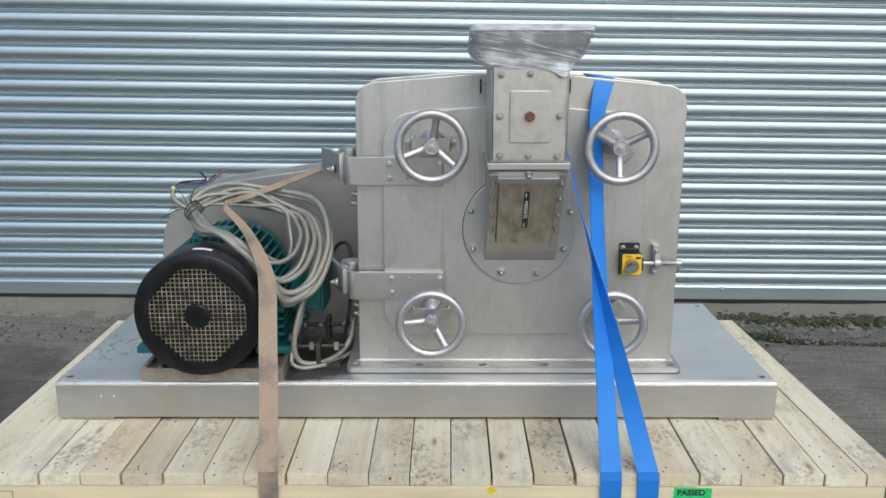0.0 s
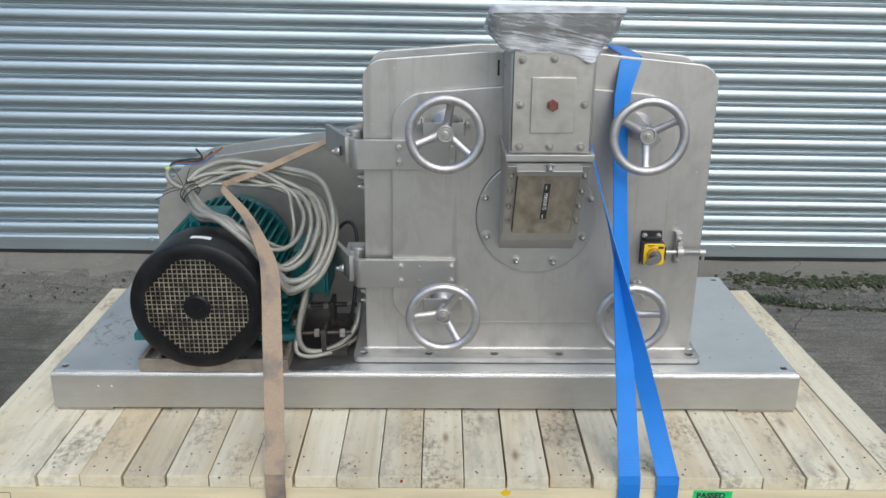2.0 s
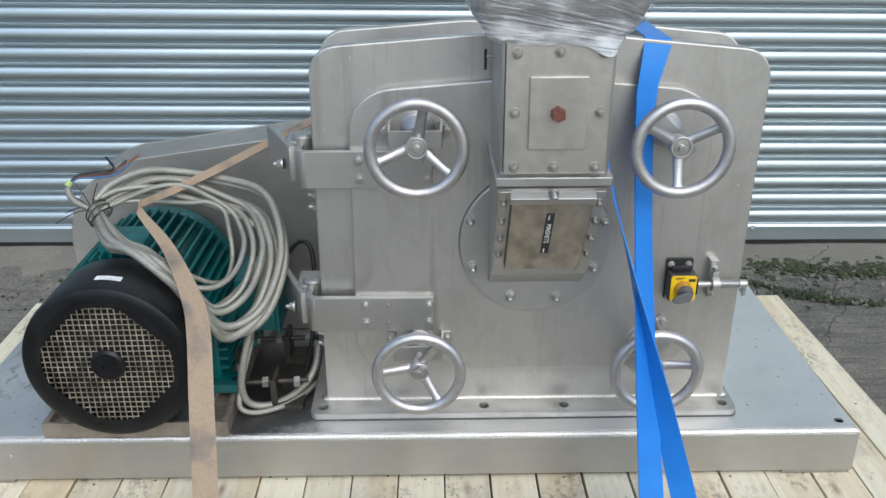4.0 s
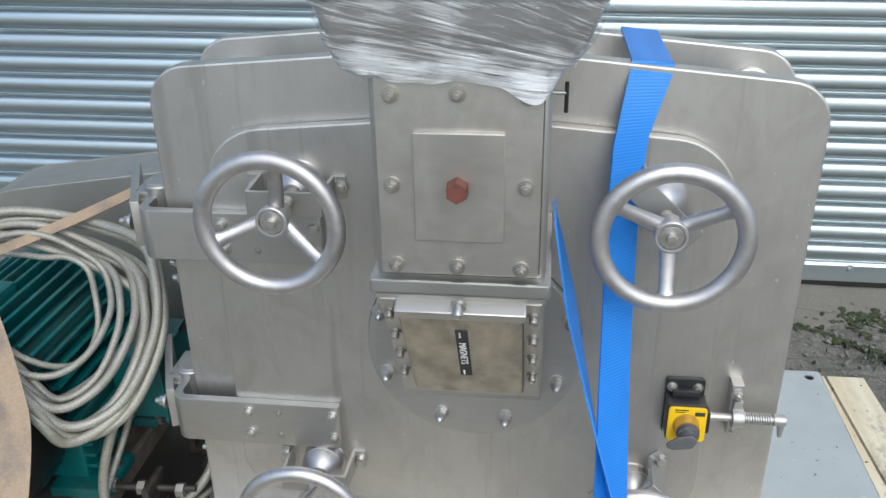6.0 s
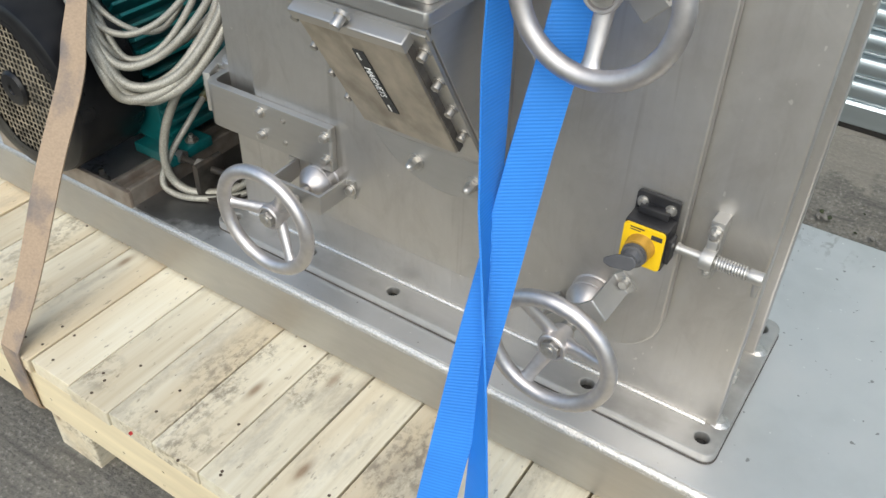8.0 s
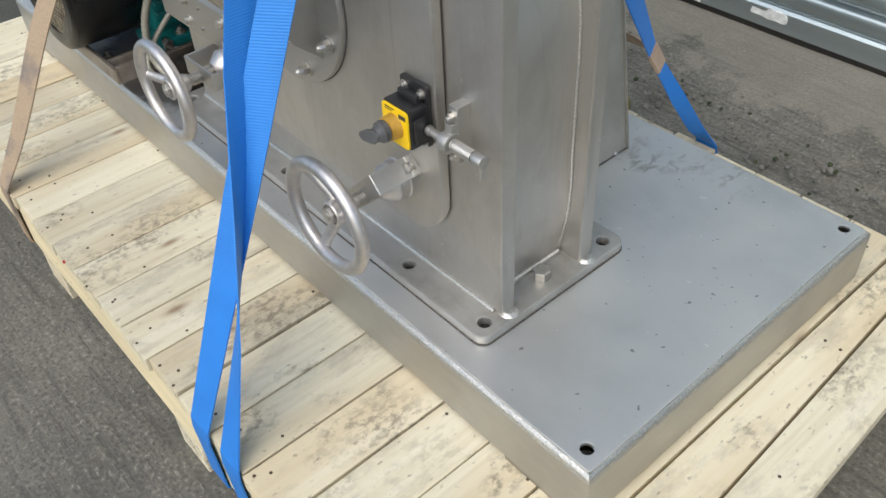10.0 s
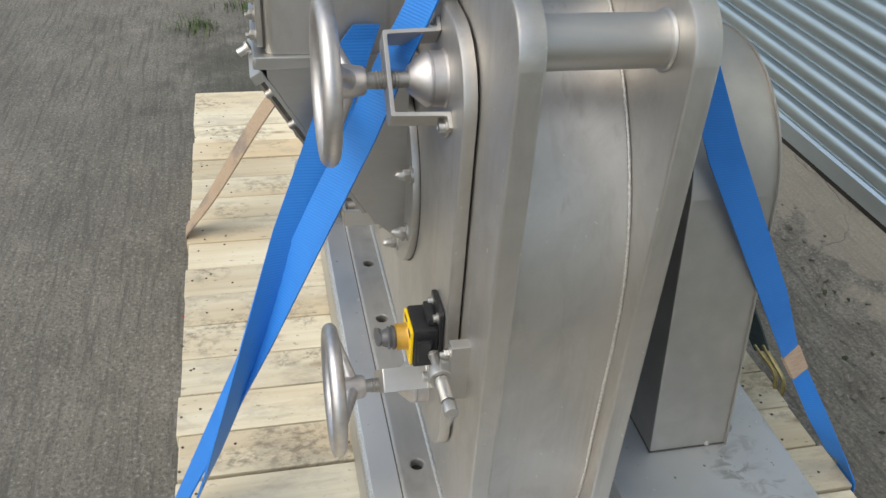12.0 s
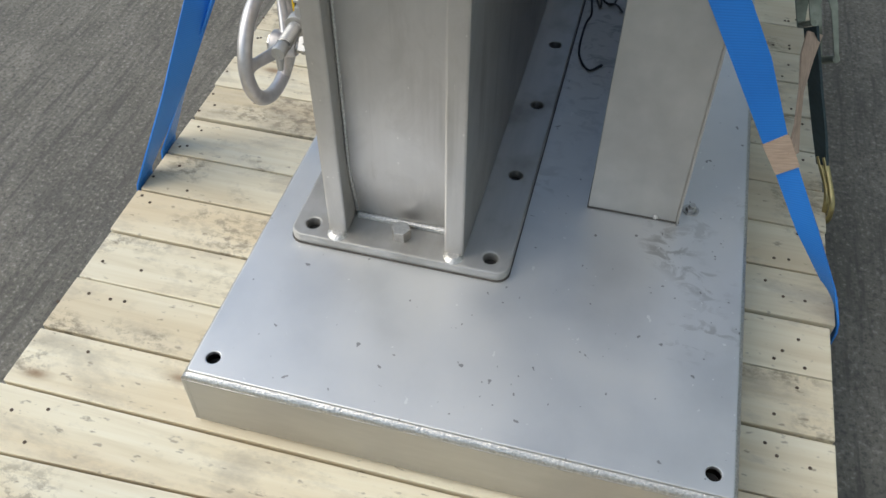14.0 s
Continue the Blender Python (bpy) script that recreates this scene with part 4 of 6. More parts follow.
def build_door():
    bm = bmesh.new()
    slab(bm, rounded([(0.876, 0.190, 0.07), (1.553, 0.190, 0.07), (1.552, 0.770, 0.085), (CX, 0.799, 0.5), (0.882, 0.772, 0.085)], 10), 0.084, 0.0995, "xz", (), 0.003)
    door = smooth(part("door", bm, STEEL_V, mill, "thick rounded stainless door"), 35)
    bm = bmesh.new()
    slab(bm, circle(1.231, 0.478, 0.146, 72), 0.073, 0.084, "xz", (), 0.003)
    smooth(part("outlet_ring", bm, STEEL, door, "round bolted stainless flange"), 35)
    # thin dark ring drawn for the shade at the flange's edge
    bm = bmesh.new()
    torus(bm, (1.231, 0.0838, 0.478), (0, 1, 0), 0.1462, 0.0012, 72, 6)
    part("ring_seam", bm, GRIME_SHADE, door, "dark line round the flange edge")
    for x, z in ((1.111, 0.430), (1.345, 0.428), (1.185, 0.366), (1.276, 0.364), (1.106, 0.528), (1.360, 0.526)):
        bolt("ring_bolt", door, (x, 0.074, z), (0, -1, 0), 0.0085, 0.020, BRIGHT, "dome")
    # hinge straps, wrapped round the plate corner
    for z0, z1, full in ((0.594, 0.666, False), (0.290, 0.364, True)):
        bm = bmesh.new()
        x1 = 1.035
        slab(bm, rounded([(0.780, 0.150, 0.0), (0.780, 0.071, 0.020), (x1, 0.071, 0.004), (x1, 0.0835, 0.0), (0.792, 0.0835, 0.012), (0.792, 0.150, 0.0)], 6), z0, z1, "xy", (), 0.0015)
        smooth(part("hinge_strap", bm, STEEL, door, "bent stainless hinge strap"), 35)
        for bx, bz in ((0.899, z1 - 0.017), (0.899, z0 + 0.019), (1.025, z1 - 0.017), (1.025, z0 + 0.019)):
            bolt("hinge_screw", door, (bx, 0.071, bz), (0, -1, 0), 0.0065, 0.009, BRIGHT, "cap")
        for bx, bz in ((0.945, z1 - 0.017), (0.945, z0 + 0.019)):
            bolt("hinge_pin", door, (bx, 0.071, bz), (0, -1, 0), 0.0035, 0.003, DULL, "cap")
        # fixed knuckle with pin and tongue
        bm = bmesh.new()
        box(bm, 0.757, 0.800, 0.118, 0.190, z1 - 0.002, z1 + 0.006, 0.003)
        box(bm, 0.760, 0.779, 0.110, 0.185, z0 + 0.004, z1 - 0.002, 0.003)
        lathe(bm, (0.790, 0.138, z1 - 0.050), (0, 0, 1), [(0, 0.0), (0, 0.016), (0.052, 0.0225), (0.062, 0.0225), (0.064, 0.0205), (0.066, 0.0205), (0.0675, 0.018), (0.0675, 0.0)], 28)
        b = bmesh.new()
        box(b, -0.006, 0.006, 0.0, 0.165, z0 + 0.012, z1 + 0.006, 0.002)
        merge(bm, b, Matrix.Translation((0.776, 0.084, 0)) @ Matrix.Rotation(radians(24), 4, "Z"))
        smooth(part("hinge_knuckle", bm, STEEL, mill), 35)
        for k, bz in enumerate((z0 + 0.035, z0 - 0.030, z0 - 0.055)):
            bolt("hinge_bolt", mill, (0.752 if k == 0 else 0.812, 0.115 if k == 0 else 0.122, bz), (-1, 0, 0), 0.008, 0.016, BRIGHT)
    return door


door = build_door()


def build_handwheel(x, z, y, turn, R=0.079, hexed=False):
    """A dished three-spoke wheel: the rim stands level with the hub's nose, at y, and the spokes run back to the hub."""
    bm = bmesh.new()
    torus(bm, (x, y, z), (0, 1, 0), R, 0.0107, 80, 16, 0.92)
    wheel = smooth(part("handwheel", bm, ALU, mill, "polished aluminium rim"), 60)
    for k in range(3):
        a = radians(turn + 120 * k)
        d, side = Vector((math.cos(a), 0, math.sin(a))), Vector((-math.sin(a), 0, math.cos(a)))
        c = Vector((x, y, z))
        bm = bmesh.new()
        rows = []
        for u, back, w, h in ((0.010, 0.024, 0.0105, 0.0085), (0.022, 0.021, 0.0100, 0.0078), (0.045, 0.014, 0.0090, 0.0068), (0.062, 0.0085, 0.0084, 0.0062), (0.069, 0.0060, 0.0098, 0.0066), (0.075, 0.0035, 0.0140, 0.0072), (0.079, 0.0025, 0.0150, 0.0070)):
            p = c + d * u + Vector((0, back, 0))
            rows.append([bm.verts.new(p + side * (w * math.cos(b)) + Vector((0, h * math.sin(b), 0))) for b in (2 * math.pi * i / 14 for i in range(14))])
        for r0, r1 in zip(rows, rows[1:]):
            for i in range(14):
                bm.faces.new((r0[i], r0[(i + 1) % 14], r1[(i + 1) % 14], r1[i]))
        bm.faces.new(rows[0][::-1])
        bm.faces.new(rows[-1])
        bmesh.ops.recalc_face_normals(bm, faces=bm.faces)
        smooth(part("spoke", bm, ALU, wheel), 50)
    bm = bmesh.new()
    lathe(bm, (x, y + 0.042, z), (0, -1, 0), [(0, 0.013), (0.003, 0.0155), (0.016, 0.0175), (0.030, 0.0190), (0.0345, 0.0190), (0.0360, 0.0175), (0.0358, 0.0150), (0.0325, 0.0140)], 32)
    smooth(part("hub", bm, ALU, wheel), 40)
    bm = bmesh.new()
    if hexed:
        cyl(bm, (x, y + 0.011, z), (x, y + 0.0005, z), 0.0125, seg=6, bevel=0.0012)
        cyl(bm, (x, y + 0.004, z), (x, y - 0.0015, z), 0.0062, seg=14, bevel=0.0008)
    else:
        cyl(bm, (x, y + 0.011, z), (x, y + 0.0075, z), 0.0130, seg=24, bevel=0.0006)
        cyl(bm, (x, y + 0.008, z), (x, y - 0.0005, z), 0.0060, seg=14, bevel=0.0008)
    smooth(part("hub_nut", bm, BRIGHT, wheel), 35)
    bm = bmesh.new()
    cyl(bm, (x, y + 0.035, z), (x, 0.06, z), 0.0090, seg=16)
    for i in range(9):
        lathe(bm, (x, y + 0.050 + 0.0032 * i, z), (0, 1, 0), [(0, 0.0089), (0.0008, 0.0100), (0.0018, 0.0100), (0.0026, 0.0089)], 18)
    smooth(part("spindle", bm, DULL, mill, "dark greasy threaded spindle"), 40)
    bm = bmesh.new()
    lathe(bm, (x, 0.0838, z), (0, -1, 0), [(0, 0.0320), (0.0020, 0.0300), (0.0150, 0.0300), (0.0158, 0.0285), (0.0172, 0.0285), (0.0180, 0.0300), (0.0215, 0.0295), (0.0385, 0.0150), (0.0395, 0.0135), (0.0395, 0.0085)], 32)
    smooth(part("clamp_cone", bm, ALU, mill, "turned clamp cone with a grooved collar"), 40)
    return wheel


def build_bracket(x, z, lean=0.0):
    """The bent flat-bar bridge behind a wheel, with its two end screws."""
    w = 0.0155
    ring = [(*p, 0.002 if 0 < i < 5 else 0) for i, p in enumerate([(-0.064, 0.0793), (-0.050, 0.0793), (-0.048, 0.020), (0.048, 0.020), (0.050, 0.0793), (0.064, 0.0793)])]
    back = [(*p, 0.002 if 0 < i < 5 else 0) for i, p in enumerate([(0.064, 0.0838), (0.0455, 0.0838), (0.0435, 0.0245), (-0.0435, 0.0245), (-0.0455, 0.0838), (-0.064, 0.0838)])]
    bm = bmesh.new()
    slab(bm, rounded(ring + back, 3), -w, w, "xy", [], 0.0006)
    bm.transform(Matrix.Translation((x, 0, z)) @ Matrix.Rotation(radians(lean), 4, "Y"))
    smooth(part("clamp_bridge", bm, STEEL, mill, "bent flat-bar bridge"), 40)
    for s in (-1, 1):
        o = Matrix.Rotation(radians(lean), 4, "Y") @ Vector((s * 0.057, 0, 0))
        bolt("bridge_screw", mill, (x + o.x, 0.0793, z + o.z), (0, -1, 0), 0.0065, 0.008, BRIGHT, "cap")


build_handwheel(1.008, 0.706, -0.049, 80)
build_handwheel(1.460, 0.702, -0.043, 30)
build_handwheel(1.005, 0.261, -0.046, 60, hexed=True)
build_handwheel(1.459, 0.258, -0.041, 8, hexed=True)
build_bracket(1.004, 0.703, 0)
build_bracket(1.460, 0.704, 44)
build_bracket(1.004, 0.266, 0)
build_bracket(1.457, 0.262, -44)


CHUTE_DX = -0.008   # the chute stands a little off the middle


def build_chute():
    # feed box
    bm = bmesh.new()
    slab(bm, rect(1.150, 1.332, -0.100, 0.0835, 0.010, 5), 0.684, 0.935, "xy", (), 0.002)
    feed = smooth(part("feed_box", bm, STEEL_V, mill, "upright stainless feed box"), 35)
    # added dark sheet, drawing the shadow gap and dirt round the panel
    bm = bmesh.new()
    slab(bm, rect(1.1565, 1.3255, 0.6885, 0.9035, 0.003, 2), -0.1020, -0.1001, "xz")
    part("gasket", bm, GRIME_SHADE, feed, "thin dark outline round the panel")
    bm = bmesh.new()
    slab(bm, rect(1.158, 1.324, 0.690, 0.902, 0.003, 2), -0.109, -0.1021, "xz", (), 0.001)
    smooth(part("inspection_panel", bm, PANEL, feed, "bolted stainless panel"), 35)
    bm = bmesh.new()
    slab(bm, rect(1.196, 1.288, 0.731, 0.848, 0.002, 2), -0.115, -0.109, "xz", (), 0.001)
    smooth(part("cover_plate", bm, PANEL, feed), 35)
    bm = bmesh.new()
    cyl(bm, (1.241, -0.114, 0.791), (1.241, -0.131, 0.791), 0.0125, 0.0115, seg=6, bevel=0.001)
    part("square_plug", bm, RUST, feed, "rusty red-brown plug")
    for bx, bz in ((1.175, 0.884), (1.241, 0.886), (1.309, 0.884), (1.173, 0.790), (1.309, 0.791), (1.174, 0.700), (1.239, 0.700), (1.306, 0.699)):
        bm = bmesh.new()
        lathe(bm, (bx, -0.1085, bz), (0, -1, 0), [(0, 0.0085), (0.0015, 0.0085), (0.0016, 0.005)], 16)
        part("washer", bm, GRIME_SHADE, feed, "dark greasy washer")
        bolt("panel_bolt", feed, (bx, -0.1100, bz), (0, -1, 0), 0.0060, 0.010, DULL)
    # flange lip between the boxes
    bm = bmesh.new()
    slab(bm, rect(1.144, 1.338, -0.116, 0.0835, 0.004, 3), 0.668, 0.684, "xy", (), 0.002)
    smooth(part("flange_lip", bm, STEEL, feed), 35)
    # sloping magnet housing: side profile in y, z
    prof = [(-0.100, 0.668), (-0.100, 0.655), (0.030, 0.440), (0.0738, 0.402), (0.0738, 0.668)]
    bm = bmesh.new()
    slab(bm, [Vector(p) for p in prof], 1.150, 1.332, "yz", (), 0.0015)
    housing = smooth(part("magnet_housing", bm, STEEL, mill, "sloping stainless chute housing"), 35)
    # magnet drawer lying on the slope
    a = math.atan2(0.655 - 0.440, 0.130)
    fr = Matrix.Translation((1.241, -0.100, 0.655)) @ Matrix.Rotation(-(a - math.pi / 2), 4, "X")
    bm = bmesh.new()
    box(bm, -0.067, 0.068, -0.019, -0.0005, -0.205, -0.010, 0.002, None)
    bm.transform(fr)
    # dark sheet slightly wider than the cover, edging its sides
    g = bmesh.new()
    box(g, -0.0682, 0.0692, -0.0150, -0.0008, -0.2056, -0.0098, 0.0)
    g.transform(fr)
    part("cover_gasket", g, GRIME_SHADE, housing, "dark strip along the cover edges")
    smooth(part("magnet_cover", bm, COVER, housing, "tarnished bronze-grey magnet cover"), 35)
    bm = bmesh.new()
    box(bm, -0.071, 0.072, -0.0215, -0.0005, -0.0095, 0.005, 0.002)
    bm.transform(fr)
    smooth(part("cover_lip", bm, STEEL, housing), 35)
    for s in (-1, 1):
        bm = bmesh.new()
        box(bm, s * 0.078 - 0.0105, s * 0.078 + 0.0105, -0.006, -0.0005, -0.235, 0.004, 0.001)
        bm.transform(fr)
        smooth(part("side_flange", bm, STEEL, housing), 35)
    bm = bmesh.new()
    box(bm, -0.092, 0.092, -0.004, -0.0004, -0.004, 0.012, 0.001)
    bm.transform(fr)
    part("top_flange", bm, STEEL, housing)
    dirn = fr.to_3x3() @ Vector((0, -1, 0))
    for s in (-1, 1):
        for d in (-0.010, -0.060, -0.110, -0.160):
            bolt("clamp_bolt", housing, fr @ Vector((s * 0.080, -0.006, d - 0.012)), dirn, 0.0050, 0.010, DULL, "cap")
    bolt("lip_bolt", housing, fr @ Vector((0, -0.014, 0.013)), dirn, 0.0058, 0.016, BRIGHT, "cap")
    bm = bmesh.new()
    box(bm, -0.0070, 0.0070, -0.0202, -0.0188, -0.152, -0.036, 0.0)
    bm.transform(fr)
    plate = part("name_plate", bm, INK, housing, "black name plate with pale lettering")
    tx = text_on("plate_text", "MAGNETS", 0.0122, (0, 0, 0), plate, WHITE, "CENTER")
    tx.matrix_basis = fr @ Matrix.Translation((-0.0043, -0.0204, -0.0925)) @ pose(0, 0, 0, 90, 0, 0) @ Matrix.Rotation(radians(-90), 4, "Z")
    bm = bmesh.new()
    for z in (-0.143, -0.046):
        box(bm, -0.003, -0.001, -0.0208, -0.0203, z - 0.006, z + 0.006)
    bm.transform(fr)
    part("plate_mark", bm, WHITE, plate)
    feed.location = housing.location = (CHUTE_DX, 0, -0.006)
    return feed


PANEL = material("grimy_panel_steel", (0.58, 0.555, 0.52), 0.43, 1.0, (40, 40, 90), 0.05, 0.0001, stain=(16, 16, 9), stain_scale=1.0, stain_color=(0.36, 0.335, 0.295), stain_amount=0.75)
COVER = material("tarnished_cover", (0.455, 0.415, 0.355), 0.46, 0.92, (60, 60, 9), 0.16, 0.0002, stain=(26, 26, 11), stain_scale=1.0, stain_color=(0.27, 0.235, 0.19), stain_amount=0.75)
feed = build_chute()

# ---- hopper with stretch film ----
def film_material():
    m = bpy.data.materials.new("stretch_film")
    m.use_nodes = True
    nt = m.node_tree
    N, L = nt.nodes, nt.links
    out = N["Material Output"]
    N.remove(N["Principled BSDF"])
    co = N.new("ShaderNodeTexCoord")
    mp = N.new("ShaderNodeMapping")
    # drawn tight towards one lower corner, so that the creases fan out from there
    mp.inputs["Location"].default_value = (-1.58, 0.0, -0.862)
    L.new(co.outputs["Object"], mp.inputs[0])
    spread = N.new("ShaderNodeSeparateXYZ")
    L.new(mp.outputs[0], spread.inputs[0])
    ang = N.new("ShaderNodeMath")
    ang.operation = "ARCTAN2"
    L.new(spread.outputs[2], ang.inputs[0])
    L.new(spread.outputs[0], ang.inputs[1])
    fan = N.new("ShaderNodeCombineXYZ")
    for k, (src, gain) in enumerate(((spread.outputs[0], 12.0), (spread.outputs[1], 12.0), (ang.outputs[0], 150.0))):
        g = N.new("ShaderNodeMath")
        g.operation = "MULTIPLY"
        g.inputs[1].default_value = gain
        L.new(src, g.inputs[0])
        L.new(g.outputs[0], fan.inputs[k])
    n = N.new("ShaderNodeTexNoise")
    n.inputs["Scale"].default_value, n.inputs["Detail"].default_value = 1.0, 6
    n.inputs["Roughness"].default_value, n.inputs["Distortion"].default_value = 0.62, 0.5
    L.new(fan.outputs[0], n.inputs["Vector"])
    big = N.new("ShaderNodeTexNoise")
    big.inputs["Scale"].default_value, big.inputs["Detail"].default_value = 14, 5
    L.new(co.outputs["Object"], big.inputs["Vector"])
    addn = N.new("ShaderNodeMath")
    L.new(n.outputs[0], addn.inputs[0])
    L.new(big.outputs[0], addn.inputs[1])
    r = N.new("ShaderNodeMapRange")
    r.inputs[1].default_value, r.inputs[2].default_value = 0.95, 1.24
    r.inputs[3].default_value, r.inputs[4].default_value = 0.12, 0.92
    # more opaque white towards the lower edge, a glare put into the film
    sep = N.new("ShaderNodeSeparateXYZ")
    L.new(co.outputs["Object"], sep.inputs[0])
    glare = N.new("ShaderNodeMapRange")
    glare.inputs[1].default_value, glare.inputs[2].default_value = 0.940, 0.893
    glare.inputs[3].default_value, glare.inputs[4].default_value = -0.03, 0.27
    L.new(sep.outputs[2], glare.inputs[0])
    # and over the flange's edge, where the white stands for reflected sky
    rim = N.new("ShaderNodeMapRange")
    rim.inputs[1].default_value, rim.inputs[2].default_value = 0.9640, 0.9680
    rim.inputs[3].default_value, rim.inputs[4].default_value = -0.03, 0.16
    lean = N.new("ShaderNodeMath")
    lean.operation = "MULTIPLY_ADD"
    lean.inputs[1].default_value = 0.24
    L.new(sep.outputs[1], lean.inputs[0])
    L.new(sep.outputs[2], lean.inputs[2])
    up = N.new("ShaderNodeMath")
    up.inputs[1].default_value = 0.24 * 0.140
    L.new(lean.outputs[0], up.inputs[0])
    L.new(up.outputs[0], rim.inputs[0])
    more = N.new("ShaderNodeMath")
    L.new(glare.outputs[0], more.inputs[0])
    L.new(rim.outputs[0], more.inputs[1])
    glare = more
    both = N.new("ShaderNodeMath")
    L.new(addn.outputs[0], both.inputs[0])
    L.new(glare.outputs[0], both.inputs[1])
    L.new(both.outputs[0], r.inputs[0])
    b = N.new("ShaderNodeBump")
    b.inputs["Strength"].default_value, b.inputs["Distance"].default_value = 0.7, 0.006
    L.new(addn.outputs[0], b.inputs["Height"])
    tr = N.new("ShaderNodeBsdfTransparent")
    tr.inputs[0].default_value = (0.96, 0.97, 0.98, 1)
    pr = N.new("ShaderNodeBsdfPrincipled")
    pr.inputs["Base Color"].default_value = (0.91, 0.92, 0.94, 1)
    pr.inputs["Roughness"].default_value = 0.16
    pr.inputs["Specular IOR Level"].default_value = 1.0
    pr.inputs["Coat Weight"].default_value = 0.6
    pr.inputs["Coat Roughness"].default_value = 0.08
    L.new(b.outputs[0], pr.inputs["Normal"])
    mix = N.new("ShaderNodeMixShader")
    L.new(r.outputs[0], mix.inputs[0])
    L.new(tr.outputs[0], mix.inputs[1])
    L.new(pr.outputs[0], mix.inputs[2])
    L.new(mix.outputs[0], out.inputs[0])
    return m


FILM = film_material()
FILM_EDGE = material("pale_film_band", (0.60, 0.62, 0.65), 0.2, 0.0, (30, 30, 160), 0.22, 0.002, stain=(14, 14, 60), stain_scale=1.0, stain_color=(0.33, 0.345, 0.37), stain_amount=0.7)
HY0, HY1 = -0.140, 0.115


def tilt(bm, lo=0.895, hi=0.985):
    """Lets the inlet lean back: higher points sink towards the rear."""
    for v in bm.verts:
        k = max(0.0, min(1.0, (v.co.z - lo) / (hi - lo)))
        v.co.z -= k * 0.24 * (v.co.y - HY0)


def flare(z):
    """Inlet walls at height z: x from, x to, y from, y to."""
    table = [(0.890, 1.1500, 1.3320, -0.1115, 0.080), (0.900, 1.148, 1.334, -0.1125, 0.081), (0.915, 1.134, 1.348, -0.118, 0.093), (0.932, 1.121, 1.362, -0.124, 0.102), (0.950, 1.114, 1.369, -0.131, 0.108), (0.970, 1.109, 1.374, -0.136, 0.112)]
    for a, b in zip(table, table[1:]):
        if z <= b[0]:
            t = max(0.0, (z - a[0]) / (b[0] - a[0]))
            return [p + (q - p) * t for p, q in zip(a[1:], b[1:])]
    return table[-1][1:]


def build_hopper():
    bm = bmesh.new()
    rows = []
    for z in (0.906, 0.915, 0.932, 0.950, 0.970):
        rows.append([bm.verts.new((p.x, p.y, z)) for p in rect(*flare(z), 0.012, 4)])
    n = len(rows[0])
    for r0, r1 in zip(rows, rows[1:]):
        for i in range(n):
            bm.faces.new((r0[i], r0[(i + 1) % n], r1[(i + 1) % n], r1[i]))
    tilt(bm)
    hop = smooth(part("hopper", bm, STEEL, mill, "flared stainless inlet hopper"), 40)
    bm = bmesh.new()
    slab(bm, rect(1.110, 1.373, HY0 + 0.003, HY1 - 0.003, 0.020, 6), 0.969, 0.9865, "xy", (), 0.003)
    tilt(bm)
    smooth(part("inlet_flange", bm, STEEL, hop), 35)
    # film drawn tight over the flange's edge, drawn in below it and gathered round the feed box
    bm = bmesh.new()
    rows = []
    seg = 33
    prof = [(0.891, 0.0015), (0.895, 0.004), (0.899, 0.006)] + [(0.904 + 0.006 * i, 0.0055) for i in range(10)] + [(0.9645, 0.0025), (0.9675, 0.0028), (0.970, 0.0050), (0.978, 0.0052), (0.9865, 0.0050), (0.9885, 0.0030), (0.9890, -0.004), (0.9890, -0.030)]
    for level, (z, off) in enumerate(prof):
        x0, x1, y0, y1 = flare(z)
        ring = rect(x0 - off, x1 + off, y0 - off, y1 + off, 0.020, seg)
        # extra points along the straight sides, for the folds
        dense = []
        for a, b in zip(ring, ring[1:] + ring[:1]):
            k = 44 if (b - a).length > 0.05 else 1
            dense += [a.lerp(b, i / k) for i in range(k)]
        rim = z > 0.966
        row = []
        for p in dense:
            d = Vector((p.x - 1.241, p.y + 0.012, 0)).normalized()
            fan = Vector((p.x * 34 + (z - 0.9) * 160, p.y * 34, (z - 0.9) * 95))
            fold = noise.fractal(fan, 1.0, 2.0, 3) + 0.5 * noise.noise(Vector((p.x * 120 - (z - 0.9) * 300, p.y * 110, z * 240)))
            w = 0.0010 if rim else 0.0030
            low = max(0.0, min(1.0, (0.905 - z) / 0.015))
            bunch = math.exp(-((p.x - 1.308) / 0.020) ** 2) * max(0.0, min(1.0, (0.02 - p.y) / 0.10))
            sag = 0.017 * low * bunch + 0.004 * low * noise.noise(Vector((p.x * 40, p.y * 40, 2.0)))
            # hangs slack like a bag beside the feed box
            slack = max(0.0, min(1.0, (1.165 - p.x) / 0.02)) * max(0.0, min(1.0, (0.962 - z) / 0.02)) * max(0.0, min(1.0, (z - 0.893) / 0.008))
            p = p - Vector((0.4 * slack * max(0.0, flare(z)[0] - 1.114), 0))
            row.append(bm.verts.new(Vector((p.x, p.y, z - sag)) + d * (w * max(-0.8, fold) + 0.014 * low * bunch)))
        rows.append(row)
    n = len(rows[0])
    for r0, r1 in zip(rows, rows[1:]):
        for i in range(n):
            bm.faces.new((r0[i], r0[(i + 1) % n], r1[(i + 1) % n], r1[i]))
    bm.faces.new(rows[-1])
    tilt(bm)
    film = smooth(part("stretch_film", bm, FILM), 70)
    film.location.x = hop.location.x = CHUTE_DX
    # opaque film band round the flange's edge, its paleness standing for reflected sky
    bm = bmesh.new()
